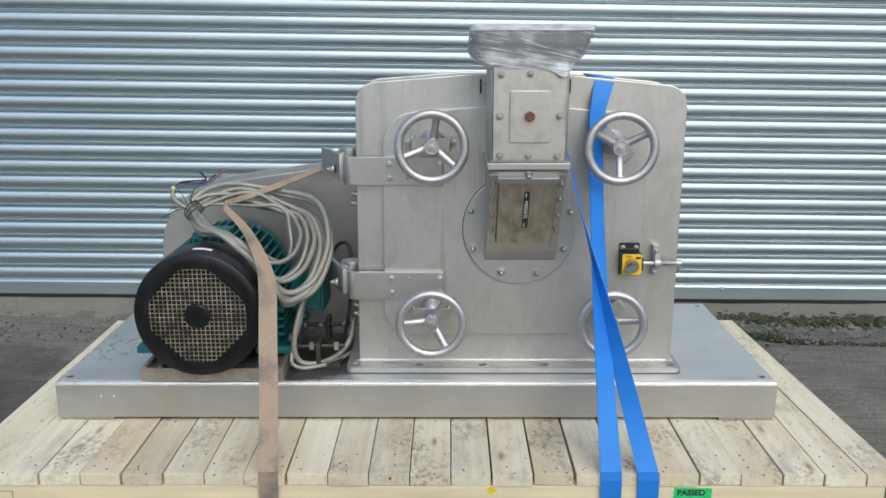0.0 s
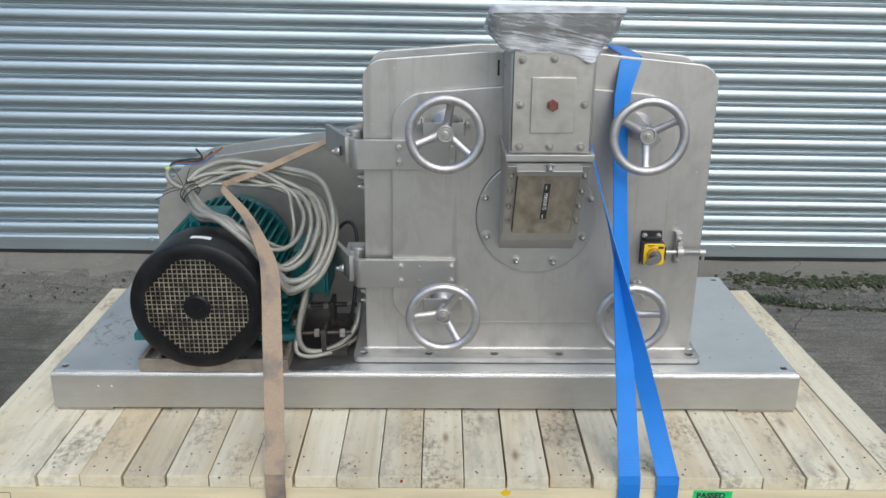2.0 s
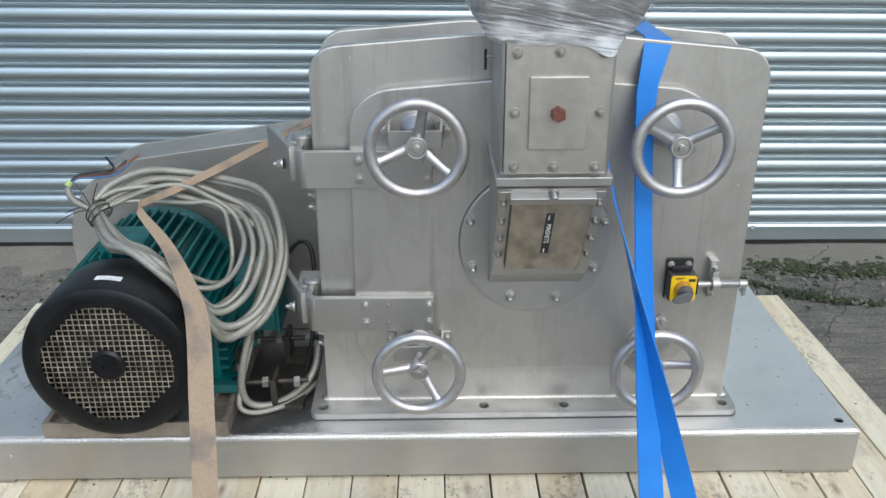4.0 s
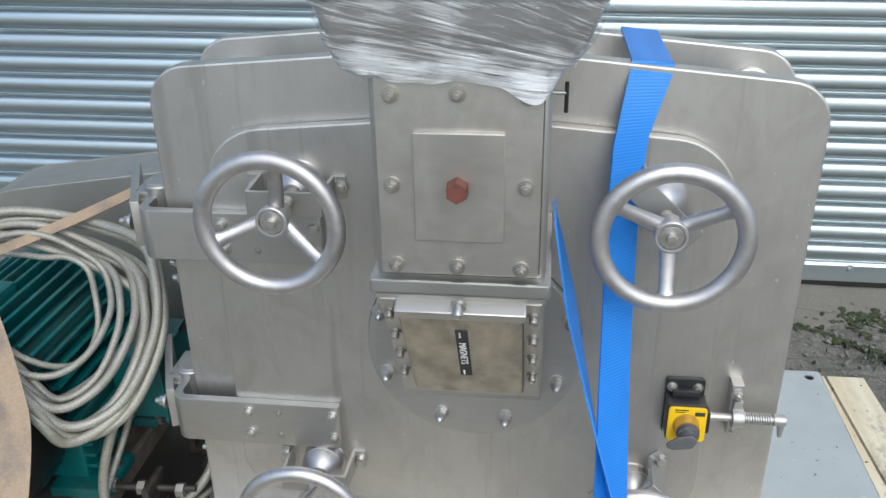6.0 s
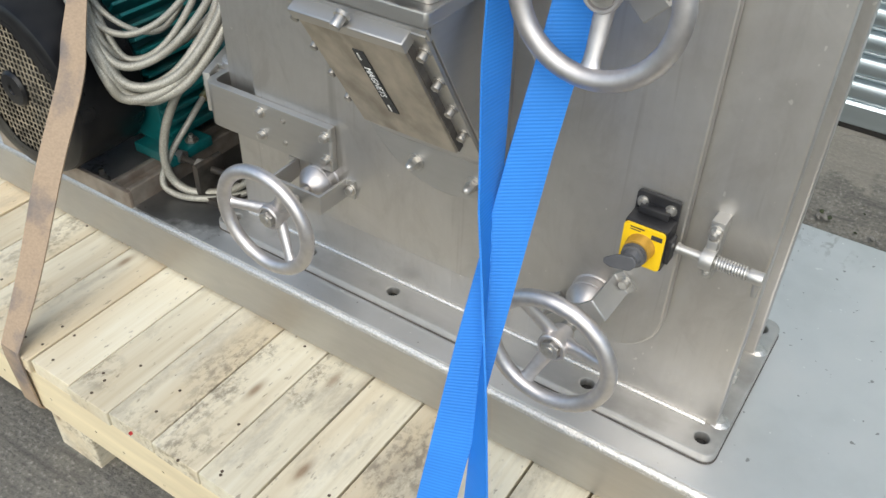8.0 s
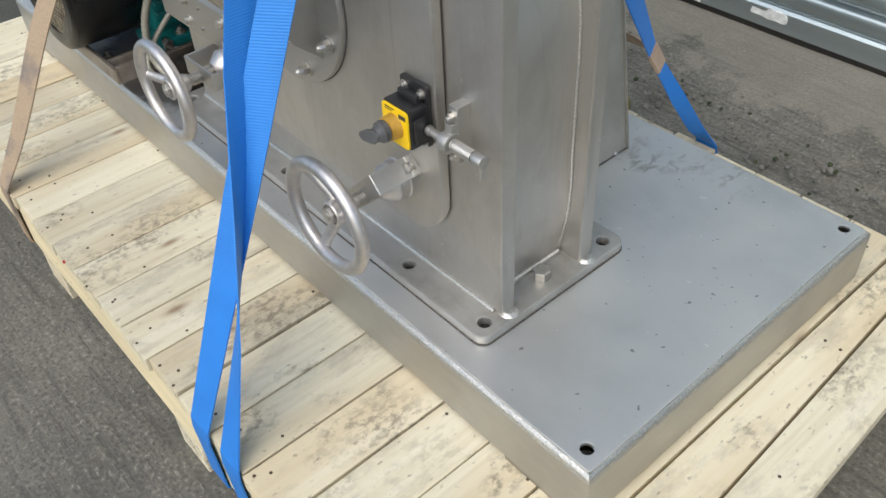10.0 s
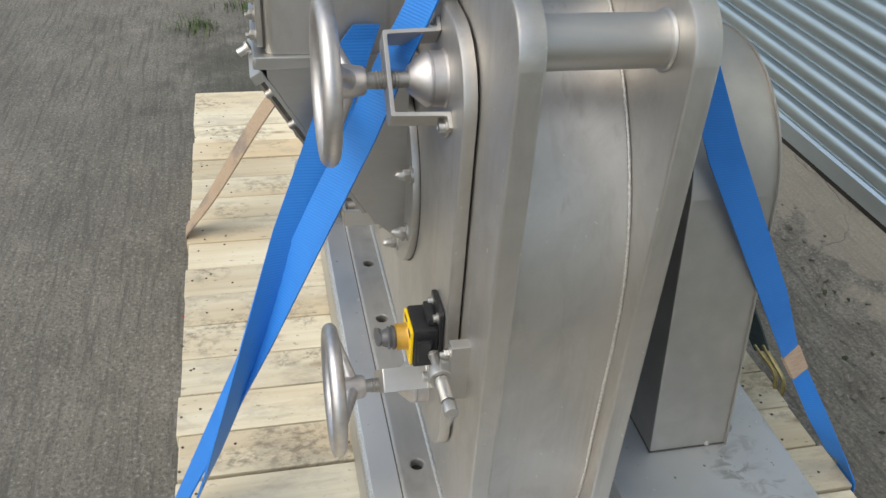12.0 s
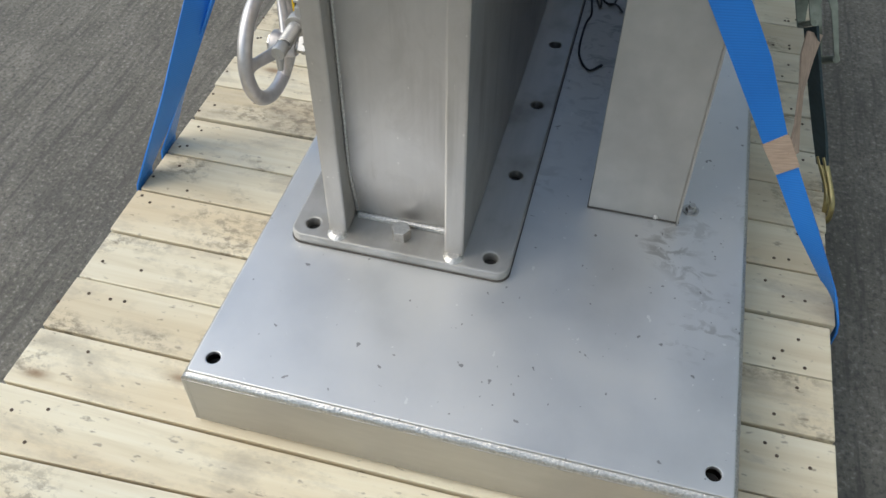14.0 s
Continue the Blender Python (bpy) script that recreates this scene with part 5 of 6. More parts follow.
    slab(bm, rect(1.1030, 1.3800, HY0 - 0.0055, HY1 + 0.0055, 0.022, 8), 0.9730, 0.9880, "xy", [rect(1.1085, 1.3745, HY0, HY1, 0.020, 8)], 0.0012)
    for v in bm.verts:
        v.co.x += 0.0012 * noise.noise(v.co * 45)
        v.co.z += 0.0008 * noise.noise(v.co * 60)
    tilt(bm)
    smooth(part("edge_band", bm, FILM_EDGE, film, "whitish film band round the flange edge"), 50)
    tagged(film, "clear wrinkled stretch film wrapped round the inlet hopper", "plastic film")
    for x, wall in ((1.1335, 1.151), (1.3475, 1.331)):
        bm = bmesh.new()
        cyl(bm, (wall, 0.010, 0.856), (x, 0.010, 0.856), 0.0024, seg=8)
        part("pin_stub", bm, STEEL, feed)
        bm = bmesh.new()
        cyl(bm, (x, 0.010, 0.834), (x, 0.010, 0.868), 0.0024, seg=10)
        part("side_pin", bm, DARK, feed)


build_hopper()


# ---- isolator switch and door latch ----
def build_switch():
    root = thing("isolator_switch", "black and yellow rotary isolator switch screwed to the mill door", "switch")
    root.location = (0.004, -0.001, 0.002)
    bm = bmesh.new()
    slab(bm, rect(1.488, 1.540, 0.352, 0.440, 0.004, 3), 0.078, 0.0838, "xz", (), 0.001)
    smooth(part("mounting_plate", bm, PLASTIC, root), 35)
    bm = bmesh.new()
    box(bm, 1.489, 1.541, 0.048, 0.0778, 0.362, 0.418, 0.003)
    box(bm, 1.5405, 1.5465, 0.052, 0.070, 0.372, 0.405, 0.002)
    box(bm, 1.496, 1.533, 0.066, 0.0778, 0.418, 0.428, 0.002)
    body = smooth(part("body", bm, PLASTIC, root), 35)
    bm = bmesh.new()
    slab(bm, rect(1.490, 1.540, 0.363, 0.417, 0.005, 3), 0.0445, 0.0478, "xz", (), 0.001)
    smooth(part("yellow_face", bm, YELLOW, root, "yellow face plate"), 35)
    bm = bmesh.new()
    for a in ((1.498, 1.515, 0.4125, 0.4140), (1.498, 1.511, 0.4095, 0.4105), (1.524, 1.537, 0.405, 0.411)):
        box(bm, a[0], a[1], 0.0440, 0.0446, a[2], a[3])
    part("face_marking", bm, INK, root)
    bm = bmesh.new()
    lathe(bm, (1.514, 0.0445, 0.390), (0, -1, 0), [(0, 0.0175), (0.002, 0.0165), (0.014, 0.0160), (0.0145, 0.013)], 28)
    smooth(part("collar", bm, GOLD, root, "yellow collar"), 40)
    bm = bmesh.new()
    lathe(bm, (1.514, 0.030, 0.390), (0, -1, 0), [(0, 0.0138), (0.0025, 0.0150), (0.0040, 0.0150), (0.0046, 0.0128), (0.0065, 0.0128), (0.0072, 0.0142), (0.0090, 0.0142), (0.0098, 0.0118), (0.0125, 0.0112), (0.0165, 0.0095), (0.0170, 0.0)], 28)
    b = bmesh.new()
    slab(b, rounded([(-0.033, -0.004, 0.004), (-0.020, -0.0105, 0.008), (0.004, -0.0095, 0.008), (0.013, 0.0, 0.006), (0.006, 0.0085, 0.006), (-0.014, 0.0065, 0.012)], 5), -0.0045, 0.0, "xz", (), 0.0015)
    merge(bm, b, pose(1.513, 0.0135, 0.388, 0, -8, 0) @ Matrix.Rotation(radians(-14), 4, "X"))
    smooth(part("knob", bm, KNOB, root, "dark grey turning knob"), 40)
    for x in (1.4965, 1.5305):
        bolt("screw", root, (x, 0.078, 0.4275), (0, -1, 0), 0.0048, 0.006, BRIGHT, "cap")
    for x in (1.4965, 1.5305):
        bolt("screw", root, (x, 0.078, 0.3575), (0, -1, 0), 0.0048, 0.006, BRIGHT, "cap")


GOLD = material("yellow_collar", (0.50, 0.29, 0.05), 0.32, 0.3, (90, 90, 90), 0.15)
KNOB = material("grey_knob", (0.10, 0.10, 0.105), 0.34, 0.2, (60, 60, 60), 0.1)
build_switch()


def build_latch():
    bm = bmesh.new()
    box(bm, 1.574, 1.590, 0.084, 0.1095, 0.352, 0.432, 0.0015)
    latch = smooth(part("door_latch", bm, STEEL, mill, "spring latch block"), 35)
    bm = bmesh.new()
    cyl(bm, (1.5755, 0.074, 0.387), (1.5905, 0.074, 0.387), 0.0135, seg=22, bevel=0.001)
    box(bm, 1.577, 1.589, 0.074, 0.086, 0.380, 0.412, 0.002)
    smooth(part("latch_eye", bm, STEEL, latch), 40)
    latch.location = (0.006, -0.004, 0.002)
    bolt("latch_screw", latch, (1.582, 0.084, 0.418), (0, -1, 0), 0.006, 0.010, BRIGHT, "hex")
    bolt("latch_screw", latch, (1.582, 0.084, 0.360), (0, -1, 0), 0.005, 0.007, BRIGHT, "hex")
    bm = bmesh.new()
    cyl(bm, (1.548, 0.074, 0.387), (1.643, 0.074, 0.387), 0.0056, seg=14)
    cyl(bm, (1.546, 0.074, 0.387), (1.550, 0.074, 0.387), 0.0068, seg=14)
    smooth(part("latch_rod", bm, STEEL, latch), 40)
    bm = bmesh.new()
    pts = [(1.592 + 0.036 * i / 110, 0.074 + 0.0075 * math.cos(i * 2 * math.pi / 10), 0.387 + 0.0075 * math.sin(i * 2 * math.pi / 10)) for i in range(111)]
    tube(bm, pts, 0.0014, 6, 0)
    smooth(part("latch_spring", bm, STEEL, latch), 60)
    bm = bmesh.new()
    cyl(bm, (1.630, 0.074, 0.387), (1.646, 0.074, 0.387), 0.0082, seg=18, bevel=0.001)
    cyl(bm, (1.641, 0.074, 0.386), (1.641, 0.072, 0.362), 0.0060, 0.0030, seg=12)
    smooth(part("latch_end", bm, STEEL, latch), 40)


build_latch()


# ---- belt guard ----
def build_guard():
    y0, y1 = 0.437, 0.562
    pts = [Vector((0.178, BT)), Vector((0.178, 0.325))]
    pts += circle(0.393, 0.325, 0.215, 14, 178, 96, False)
    pts += circle(1.236, 0.462, 0.2, 18, 96, 12, False)
    pts += [Vector((1.497, BT))]
    bm = bmesh.new()
    slab(bm, pts, y0, y1, "xz", (), 0.0025)
    root = smooth(part("belt_guard", bm, GUARD), 30)
    tagged(root, "grey stainless belt guard with rounded top bolted to the base", "belt guard")
    bm = bmesh.new()
    slab(bm, [Vector((p.x, p.y)) for p in pts], y1 - 0.0005, y1 + 0.002, "xz", (), 0.0)
    bmesh.ops.scale(bm, vec=(1.006, 1, 1.006), space=Matrix.Translation((-0.8, 0, -0.3)), verts=bm.verts)
    for v in bm.verts:
        v.co.z = max(v.co.z, BT + 0.0002)
    part("rear_lid", bm, GUARD, root)
    # dark strip drawn for the shadow gap under the guard
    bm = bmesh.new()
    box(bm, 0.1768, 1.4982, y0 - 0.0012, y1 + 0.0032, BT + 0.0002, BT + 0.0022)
    part("bottom_seam", bm, GRIME_SHADE, root, "dark gap line at the base")
    bolt("guard_nut", root, (1.466, 0.580, BT), (0, 0, 1), 0.008, 0.010, BRIGHT)
    bm = bmesh.new()
    lathe(bm, (1.4935, 0.532, BT + 0.004), (1, 0, 0.1), [(0, 0.004), (0.004, 0.004), (0.006, 0.002)], 10)
    part("tack_weld", bm, WELD, root)


GUARD = material("matt_guard_steel", (0.48, 0.46, 0.425), 0.46, 0.9, (30, 30, 30), 0.06, 0.0002, stain_scale=5, stain_color=(0.33, 0.31, 0.28), stain_amount=0.55)
build_guard()

# ---- motor ----
MX, MZ, MR = 0.414, 0.278, 0.1635


def build_motor():
    root = thing("electric_motor", "teal finned electric motor with a black fan cowl on steel rails", "motor")
    bm = bmesh.new()
    lathe(bm, (MX, -0.030, MZ), (0, 1, 0), [(0.006, MR * 0.80), (0.0, MR * 0.82), (-0.001, MR * 0.93), (0.004, MR * 0.985), (0.014, MR), (0.10, MR), (0.14, MR * 0.985), (0.15, MR * 0.93), (0.15, MR * 0.6)], 72)
    bm.faces.ensure_lookup_table()
    caps = [f for f in bm.faces if len(f.verts) > 4]
    bmesh.ops.delete(bm, geom=caps, context="FACES")
    cowl = smooth(part("fan_cowl", bm, BLACK, root, "black dented fan cowl"), 35)
    # inner wall and dark fan behind the grille
    bm = bmesh.new()
    lathe(bm, (MX, 0.035, MZ), (0, 1, 0), [(0, MR * 0.96), (0.004, MR * 0.96)], 48)
    part("fan", bm, DARK, cowl, "dark fan behind the grille")
    # woven wire grille: octagonal field of square mesh
    bm = bmesh.new()
    R = MR * 0.775
    step = 0.0114
    k = int(R / step)
    for i in range(-k, k + 1):
        u = (i + 0.5) * step
        if abs(u) >= R:
            continue
        h = min(math.sqrt(R * R - u * u), R * 1.30 - abs(u))
        for s in (0, 1):
            p, q = ((MX + u, -0.027, MZ - h), (MX + u, -0.027, MZ + h)) if s == 0 else ((MX - h, -0.0255, MZ + u), (MX + h, -0.0255, MZ + u))
            cyl(bm, p, q, 0.00115, seg=6)
    tagged(part("wire_grille", bm, MESH, cowl, "pale rusty wire mesh grille"), kind="stuff")
    bm = bmesh.new()
    ring = [Vector((MX + R * 1.06 * math.cos(2 * math.pi * i / 60), MZ + R * 1.06 * math.sin(2 * math.pi * i / 60))) for i in range(60)]
    hole = []
    for i in range(60):
        a = 2 * math.pi * i / 60
        c, s = abs(math.cos(a)), abs(math.sin(a))
        hole.append(Vector((MX, MZ)) + min(R * 0.99, R * 1.27 / (c + s)) * Vector((math.cos(a), math.sin(a))))
    slab(bm, ring, -0.0305, -0.0285, "xz", [hole])
    part("grille_ring", bm, BLACK, cowl)
    bm = bmesh.new()
    lathe(bm, (MX, -0.026, MZ), (0, -1, 0), [(0, 0.033), (0.004, 0.033), (0.009, 0.028), (0.0094, 0.010), (0.0070, 0.009)], 36)
    smooth(part("grille_boss", bm, BLACK, cowl), 35)
    bm = bmesh.new()
    ribbon(bm, [(Vector((MX + (MR + 0.001) * math.sin(radians(a)), 0.014, MZ + (MR + 0.001) * math.cos(radians(a)))), Vector((0, 0.008, 0))) for a in (-4, -1, 2, 5, 8, 11, 13)], 0.0006)
    part("paper_label", bm, WHITE, cowl, "small white label")
    # body with cooling fins
    bm = bmesh.new()
    lathe(bm, (MX, 0.105, MZ), (0, 1, 0), [(0, 0.118), (0.0, 0.126), (0.285, 0.126), (0.29, 0.118)], 60)
    body = smooth(part("body", bm, TEAL, root, "teal painted motor body"), 35)
    fins = list(range(-62, 243, 8))
    for a in fins:
        bm = bmesh.new()
        b = bmesh.new()
        box(b, 0.122, 0.163, 0.125, 0.378, -0.0030, 0.0030, 0.0014)
        merge(bm, b, Matrix.Translation((MX, 0, MZ)) @ Matrix.Rotation(-radians(a), 4, "Y"))
        part("cooling_fin", bm, TEAL, body)
    bm = bmesh.new()
    lathe(bm, (MX, 0.385, MZ), (0, 1, 0), [(0, 0.150), (0.006, 0.156), (0.022, 0.156), (0.026, 0.12), (0.040, 0.07), (0.045, 0.03)], 48)
    smooth(part("end_shield", bm, TEAL, root), 35)
    bm = bmesh.new()
    box(bm, MX - 0.055, MX + 0.035, 0.150, 0.25, MZ + 0.140, MZ + 0.172, 0.006)
    smooth(part("top_pad", bm, TEAL, root, "scuffed raised pad on the motor"), 35)
    # terminal box on the side towards the mill
    bm = bmesh.new()
    box(bm, 0.606, 0.690, 0.212, 0.345, 0.213, 0.335, 0.006)
    tb = smooth(part("terminal_box", bm, TEAL, root, "teal terminal box"), 35)
    bm = bmesh.new()
    box(bm, 0.6905, 0.698, 0.206, 0.351, 0.208, 0.340, 0.003)
    smooth(part("box_lid", bm, TEAL, tb), 35)
    bm = bmesh.new()
    cyl(bm, (0.645, 0.213, 0.255), (0.645, 0.192, 0.250), 0.0115, seg=6, bevel=0.001)
    cyl(bm, (0.645, 0.194, 0.250), (0.646, 0.176, 0.243), 0.0085, seg=16)
    smooth(part("cable_gland", bm, BRASS, tb, "brass cable gland"), 35)
    # feet: a cast block with ribs down to a flat foot plate on each side
    for sx in (1, -1):
        def at(u):
            return MX + sx * u
        bm = bmesh.new()
        box(bm, min(at(0.095), at(0.168)), max(at(0.095), at(0.168)), 0.125, 0.375, 0.146, 0.262, 0.006)
        block = smooth(part("foot_block", bm, TEAL, root, "teal cast block above the foot"), 35)
        for z in (0.172, 0.194, 0.216, 0.238):
            bm = bmesh.new()
            box(bm, min(at(0.160), at(0.186)), max(at(0.160), at(0.186)), 0.128, 0.372, z - 0.0035, z + 0.0035, 0.0015)
            part("rib", bm, TEAL, block)
        for y in (0.098, 0.290):
            bm = bmesh.new()
            box(bm, min(at(0.110), at(0.212)), max(at(0.110), at(0.212)), y, y + 0.100, 0.127, 0.147, 0.004)
            smooth(part("foot", bm, TEAL, root), 35)
            bolt("foot_bolt", root, (at(0.194), y + 0.066, 0.147), (0, 0, 1), 0.009, 0.012, DULL)
            # uncut hole: a black disc stands for its shaded depth
            bm = bmesh.new()
            lathe(bm, (at(0.196), y + 0.026, 0.1465), (0, 0, 1), [(0, 0.0075), (0.0008, 0.0075)], 14)
            part("foot_hole", bm, DARK, root)
    rails = thing("motor_slide_rails", "weathered steel slide rails under the motor", "slide rail")
    for x0, x1 in ((0.247, 0.299), (0.564, 0.616)):
        bm = bmesh.new()
        slab(bm, rounded([(x0, BT, 0), (x1, BT, 0), (x1, 0.1265, 0.002), (x1 - 0.012, 0.1265, 0.002), (x1 - 0.012, 0.112, 0.002), (x0 + 0.012, 0.112, 0.002), (x0 + 0.012, 0.1265, 0.002), (x0, 0.1265, 0.002)], 2), 0.008, 0.41, "xz")
        smooth(part("rail", bm, RAIL, rails), 30)
    bm = bmesh.new()
    box(bm, 0.245, 0.618, 0.000, 0.0078, BT + 0.0005, 0.124, 0.0015)
    part("cross_bar", bm, RAIL, rails)
    for x in (0.33, 0.505):
        bolt("rail_bolt", rails, (x, 0.03, BT), (0, 0, 1), 0.009, 0.022, DULL)
    # belt tension screws beside the rails
    tens = thing("tension_screw", "dark belt tension screws and brackets on the base", "tension screw")
    for y, z in ((0.118, 0.140), (0.300, 0.140)):
        bm = bmesh.new()
        cyl(bm, (0.614, y, z), (0.765, y + 0.01, z), 0.0062, seg=12)
        smooth(part("threaded_rod", bm, SHADED_STEEL, tens), 40)
        for x in (0.618, 0.668, 0.735):
            bm = bmesh.new()
            cyl(bm, (x, y + 0.003, z), (x + 0.013, y + 0.004, z), 0.0125, seg=6, bevel=0.001)
            part("nut", bm, BRIGHT if x < 0.63 else DULL, tens)
        bm = bmesh.new()
        slab(bm, rounded([(0.690, BT, 0), (0.755, BT, 0), (0.755, BT + 0.012, 0), (0.702, BT + 0.012, 0.003), (0.702, z + 0.022, 0.004), (0.690, z + 0.022, 0.004)], 3), y - 0.028, y + 0.032, "xz")
        part("bracket", bm, SHADED_STEEL, tens)


build_motor()


# ---- cables ----
def build_cables():
    root = thing("cable_coil", "coil of braided grey cable tied and draped over the motor", "cable coil")
    loop = [(0.348, 0.195, 0.500), (0.400, 0.110, 0.458), (0.465, 0.062, 0.420), (0.550, 0.022, 0.355), (0.625, 0.045, 0.315), (0.680, 0.105, 0.325),
            (0.712, 0.185, 0.390), (0.708, 0.240, 0.455), (0.680, 0.275, 0.505), (0.600, 0.295, 0.535), (0.510, 0.295, 0.555), (0.430, 0.270, 0.556), (0.375, 0.230, 0.535)]
    rnd = random.Random(11)
    c = Vector((0.53, 0.16, 0.45))
    spec = [(1.00, -0.004, 0.0085), (0.94, -0.022, 0.0085), (0.91, -0.036, 0.0085), (0.97, 0.012, 0.0080), (0.86, -0.014, 0.0080), (0.80, 0.004, 0.0070), (0.74, -0.022, 0.0070), (0.68, 0.000, 0.0058), (0.62, 0.016, 0.0055), (0.54, 0.004, 0.0050)]
    tie = Vector((0.352, 0.195, 0.503))
    for k, (s, dz, r) in enumerate(spec):
        pts = []
        ph = rnd.uniform(0, 6)
        for i, p in enumerate(loop):
            v = Vector(p)
            w = min(1.0, (v - tie).length / 0.16)
            q = c + (v - c) * (1 + (s - 1) * w)
            q += Vector((0.015 * math.sin(ph + i * 0.9), 0.014 * math.cos(ph * 1.7 + i * 0.8), dz + 0.014 * math.sin(ph * 2.3 + i * 1.1))) * w
            q += (1 - w) * Vector((0.0, -0.004 + 0.003 * (k % 3), 0.011 * (k % 4) - 0.016))
            q.y = min(q.y, 0.335)
            dist = math.hypot(q.x - MX, q.z - MZ)
            need = (0.182 if q.y < 0.12 else 0.172) + r
            if dist < need:
                q.x, q.z = MX + (q.x - MX) / dist * need, MZ + (q.z - MZ) / dist * need
            pts.append(q)
        bm = bmesh.new()
        tube(bm, pts + [pts[0] + Vector((0.004, 0.003, 0.012))], r, 12, 7)
        smooth(part("cable_turn", bm, CABLE, root), 70)
    # two tails down to the base and into the gland
    for k, pts in enumerate(([(0.70, 0.215, 0.415), (0.675, 0.140, 0.330), (0.650, 0.092, 0.245), (0.634, 0.078, 0.165), (0.645, 0.082, 0.114), (0.686, 0.095, 0.0995), (0.735, 0.130, 0.106), (0.772, 0.165, 0.140), (0.782, 0.205, 0.19)],
                             [(0.646, 0.178, 0.244), (0.645, 0.140, 0.215), (0.632, 0.092, 0.160), (0.628, 0.068, 0.115), (0.655, 0.070, 0.0975), (0.700, 0.085, 0.0975), (0.74, 0.12, 0.0975), (0.775, 0.18, 0.10)])):
        bm = bmesh.new()
        tube(bm, pts, 0.0078 if k == 0 else 0.0058, 12, 8)
        smooth(part("cable_tail", bm, CABLE, root), 70)
    bm = bmesh.new()
    tube(bm, [(0.352, 0.195, 0.505), (0.318, 0.19, 0.525), (0.304, 0.192, 0.545), (0.307, 0.197, 0.567)], 0.0068, 10, 8)
    smooth(part("cable_end", bm, CABLE, root), 70)
    for mat, end, lift in ((PLASTIC, (0.362, 0.262, 0.598), 0.006), (CORE_BROWN, (0.432, 0.262, 0.603), -0.002), (CORE_BLUE, (0.412, 0.252, 0.586), -0.007), (PLASTIC, (0.405, 0.258, 0.592), 0.0)):
        bm = bmesh.new()
        tube(bm, [(0.308, 0.198, 0.566), (0.322, 0.209, 0.575 + lift * 0.5), (0.352, 0.225, 0.574 + lift), (0.382, 0.240, 0.575 + lift), end], 0.0026, 7, 7)
        smooth(part("cable_core", bm, mat, root, "bare insulated core"), 60)
    bm = bmesh.new()
    cyl(bm, (0.304, 0.193, 0.560), (0.308, 0.198, 0.568), 0.0070, seg=12)
    part("end_tape", bm, CORE_GREEN, root, "green and yellow end tape")
    bm = bmesh.new()
    for k in range(3):
        a = Vector((0.354 + 0.006 * k, 0.190 - 0.006 * k, 0.507 - 0.004 * k))
        torus(bm, a, (0.8 - 0.2 * k, -0.5 + 0.15 * k, -0.35), 0.026, 0.0014, 26, 6)
    for d in ((-0.075, -0.01, -0.028), (-0.045, 0.0, 0.03), (-0.03, 0.01, 0.052), (-0.055, 0.0, -0.008), (0.02, 0.0, 0.055)):
        a = Vector((0.345, 0.19, 0.512))
        tube(bm, [a, a + Vector(d) * 0.5 + Vector((0, 0, 0.006)), a + Vector(d)], 0.0011, 5, 4)
    part("wire_ties", bm, PLASTIC, root, "black wire ties")
    bm = bmesh.new()
    tube(bm, [(0.690, 0.30, 0.325), (0.735, 0.30, 0.385), (0.765, 0.29, 0.375), (0.772, 0.26, 0.30), (0.765, 0.23, 0.20), (0.75, 0.2, 0.12)], 0.005, 10, 8)
    smooth(tagged(part("thin_cable", bm, PLASTIC), "thin dark cable from the terminal box down to the base", "cable"), 60)
    # thin black wires lying behind the mill
    z = BT + 0.0022
    wires = [[(0.80, 0.376, z), (0.87, 0.378, z + 0.006), (0.93, 0.372, z + 0.012), (0.972, 0.390, z + 0.008), (0.962, 0.408, z), (0.925, 0.405, z + 0.006), (0.905, 0.380, z + 0.012), (0.93, 0.366, z + 0.004)],
             [(0.79, 0.365, z), (0.862, 0.375, z), (0.94, 0.365, z), (1.006, 0.372, z), (1.045, 0.366, z), (1.13, 0.368, z), (1.176, 0.390, z), (1.156, 0.411, z)],
             [(0.80, 0.372, z), (0.86, 0.360, z + 0.018), (0.90, 0.362, z + 0.02), (0.955, 0.375, z), (0.985, 0.385, z + 0.004), (0.965, 0.383, z + 0.01), (0.93, 0.375, z)],
             [(0.965, 0.395, z), (0.975, 0.412, z + 0.006), (0.986, 0.426, z)]]
    w = thing("loose_wire", "thin black loose wires lying on the base behind the mill", "wire")
    for pts in wires:
        bm = bmesh.new()
        tube(bm, pts, 0.0020, 6, 6)
        smooth(part("wire", bm, PLASTIC, w), 60)


build_cables()


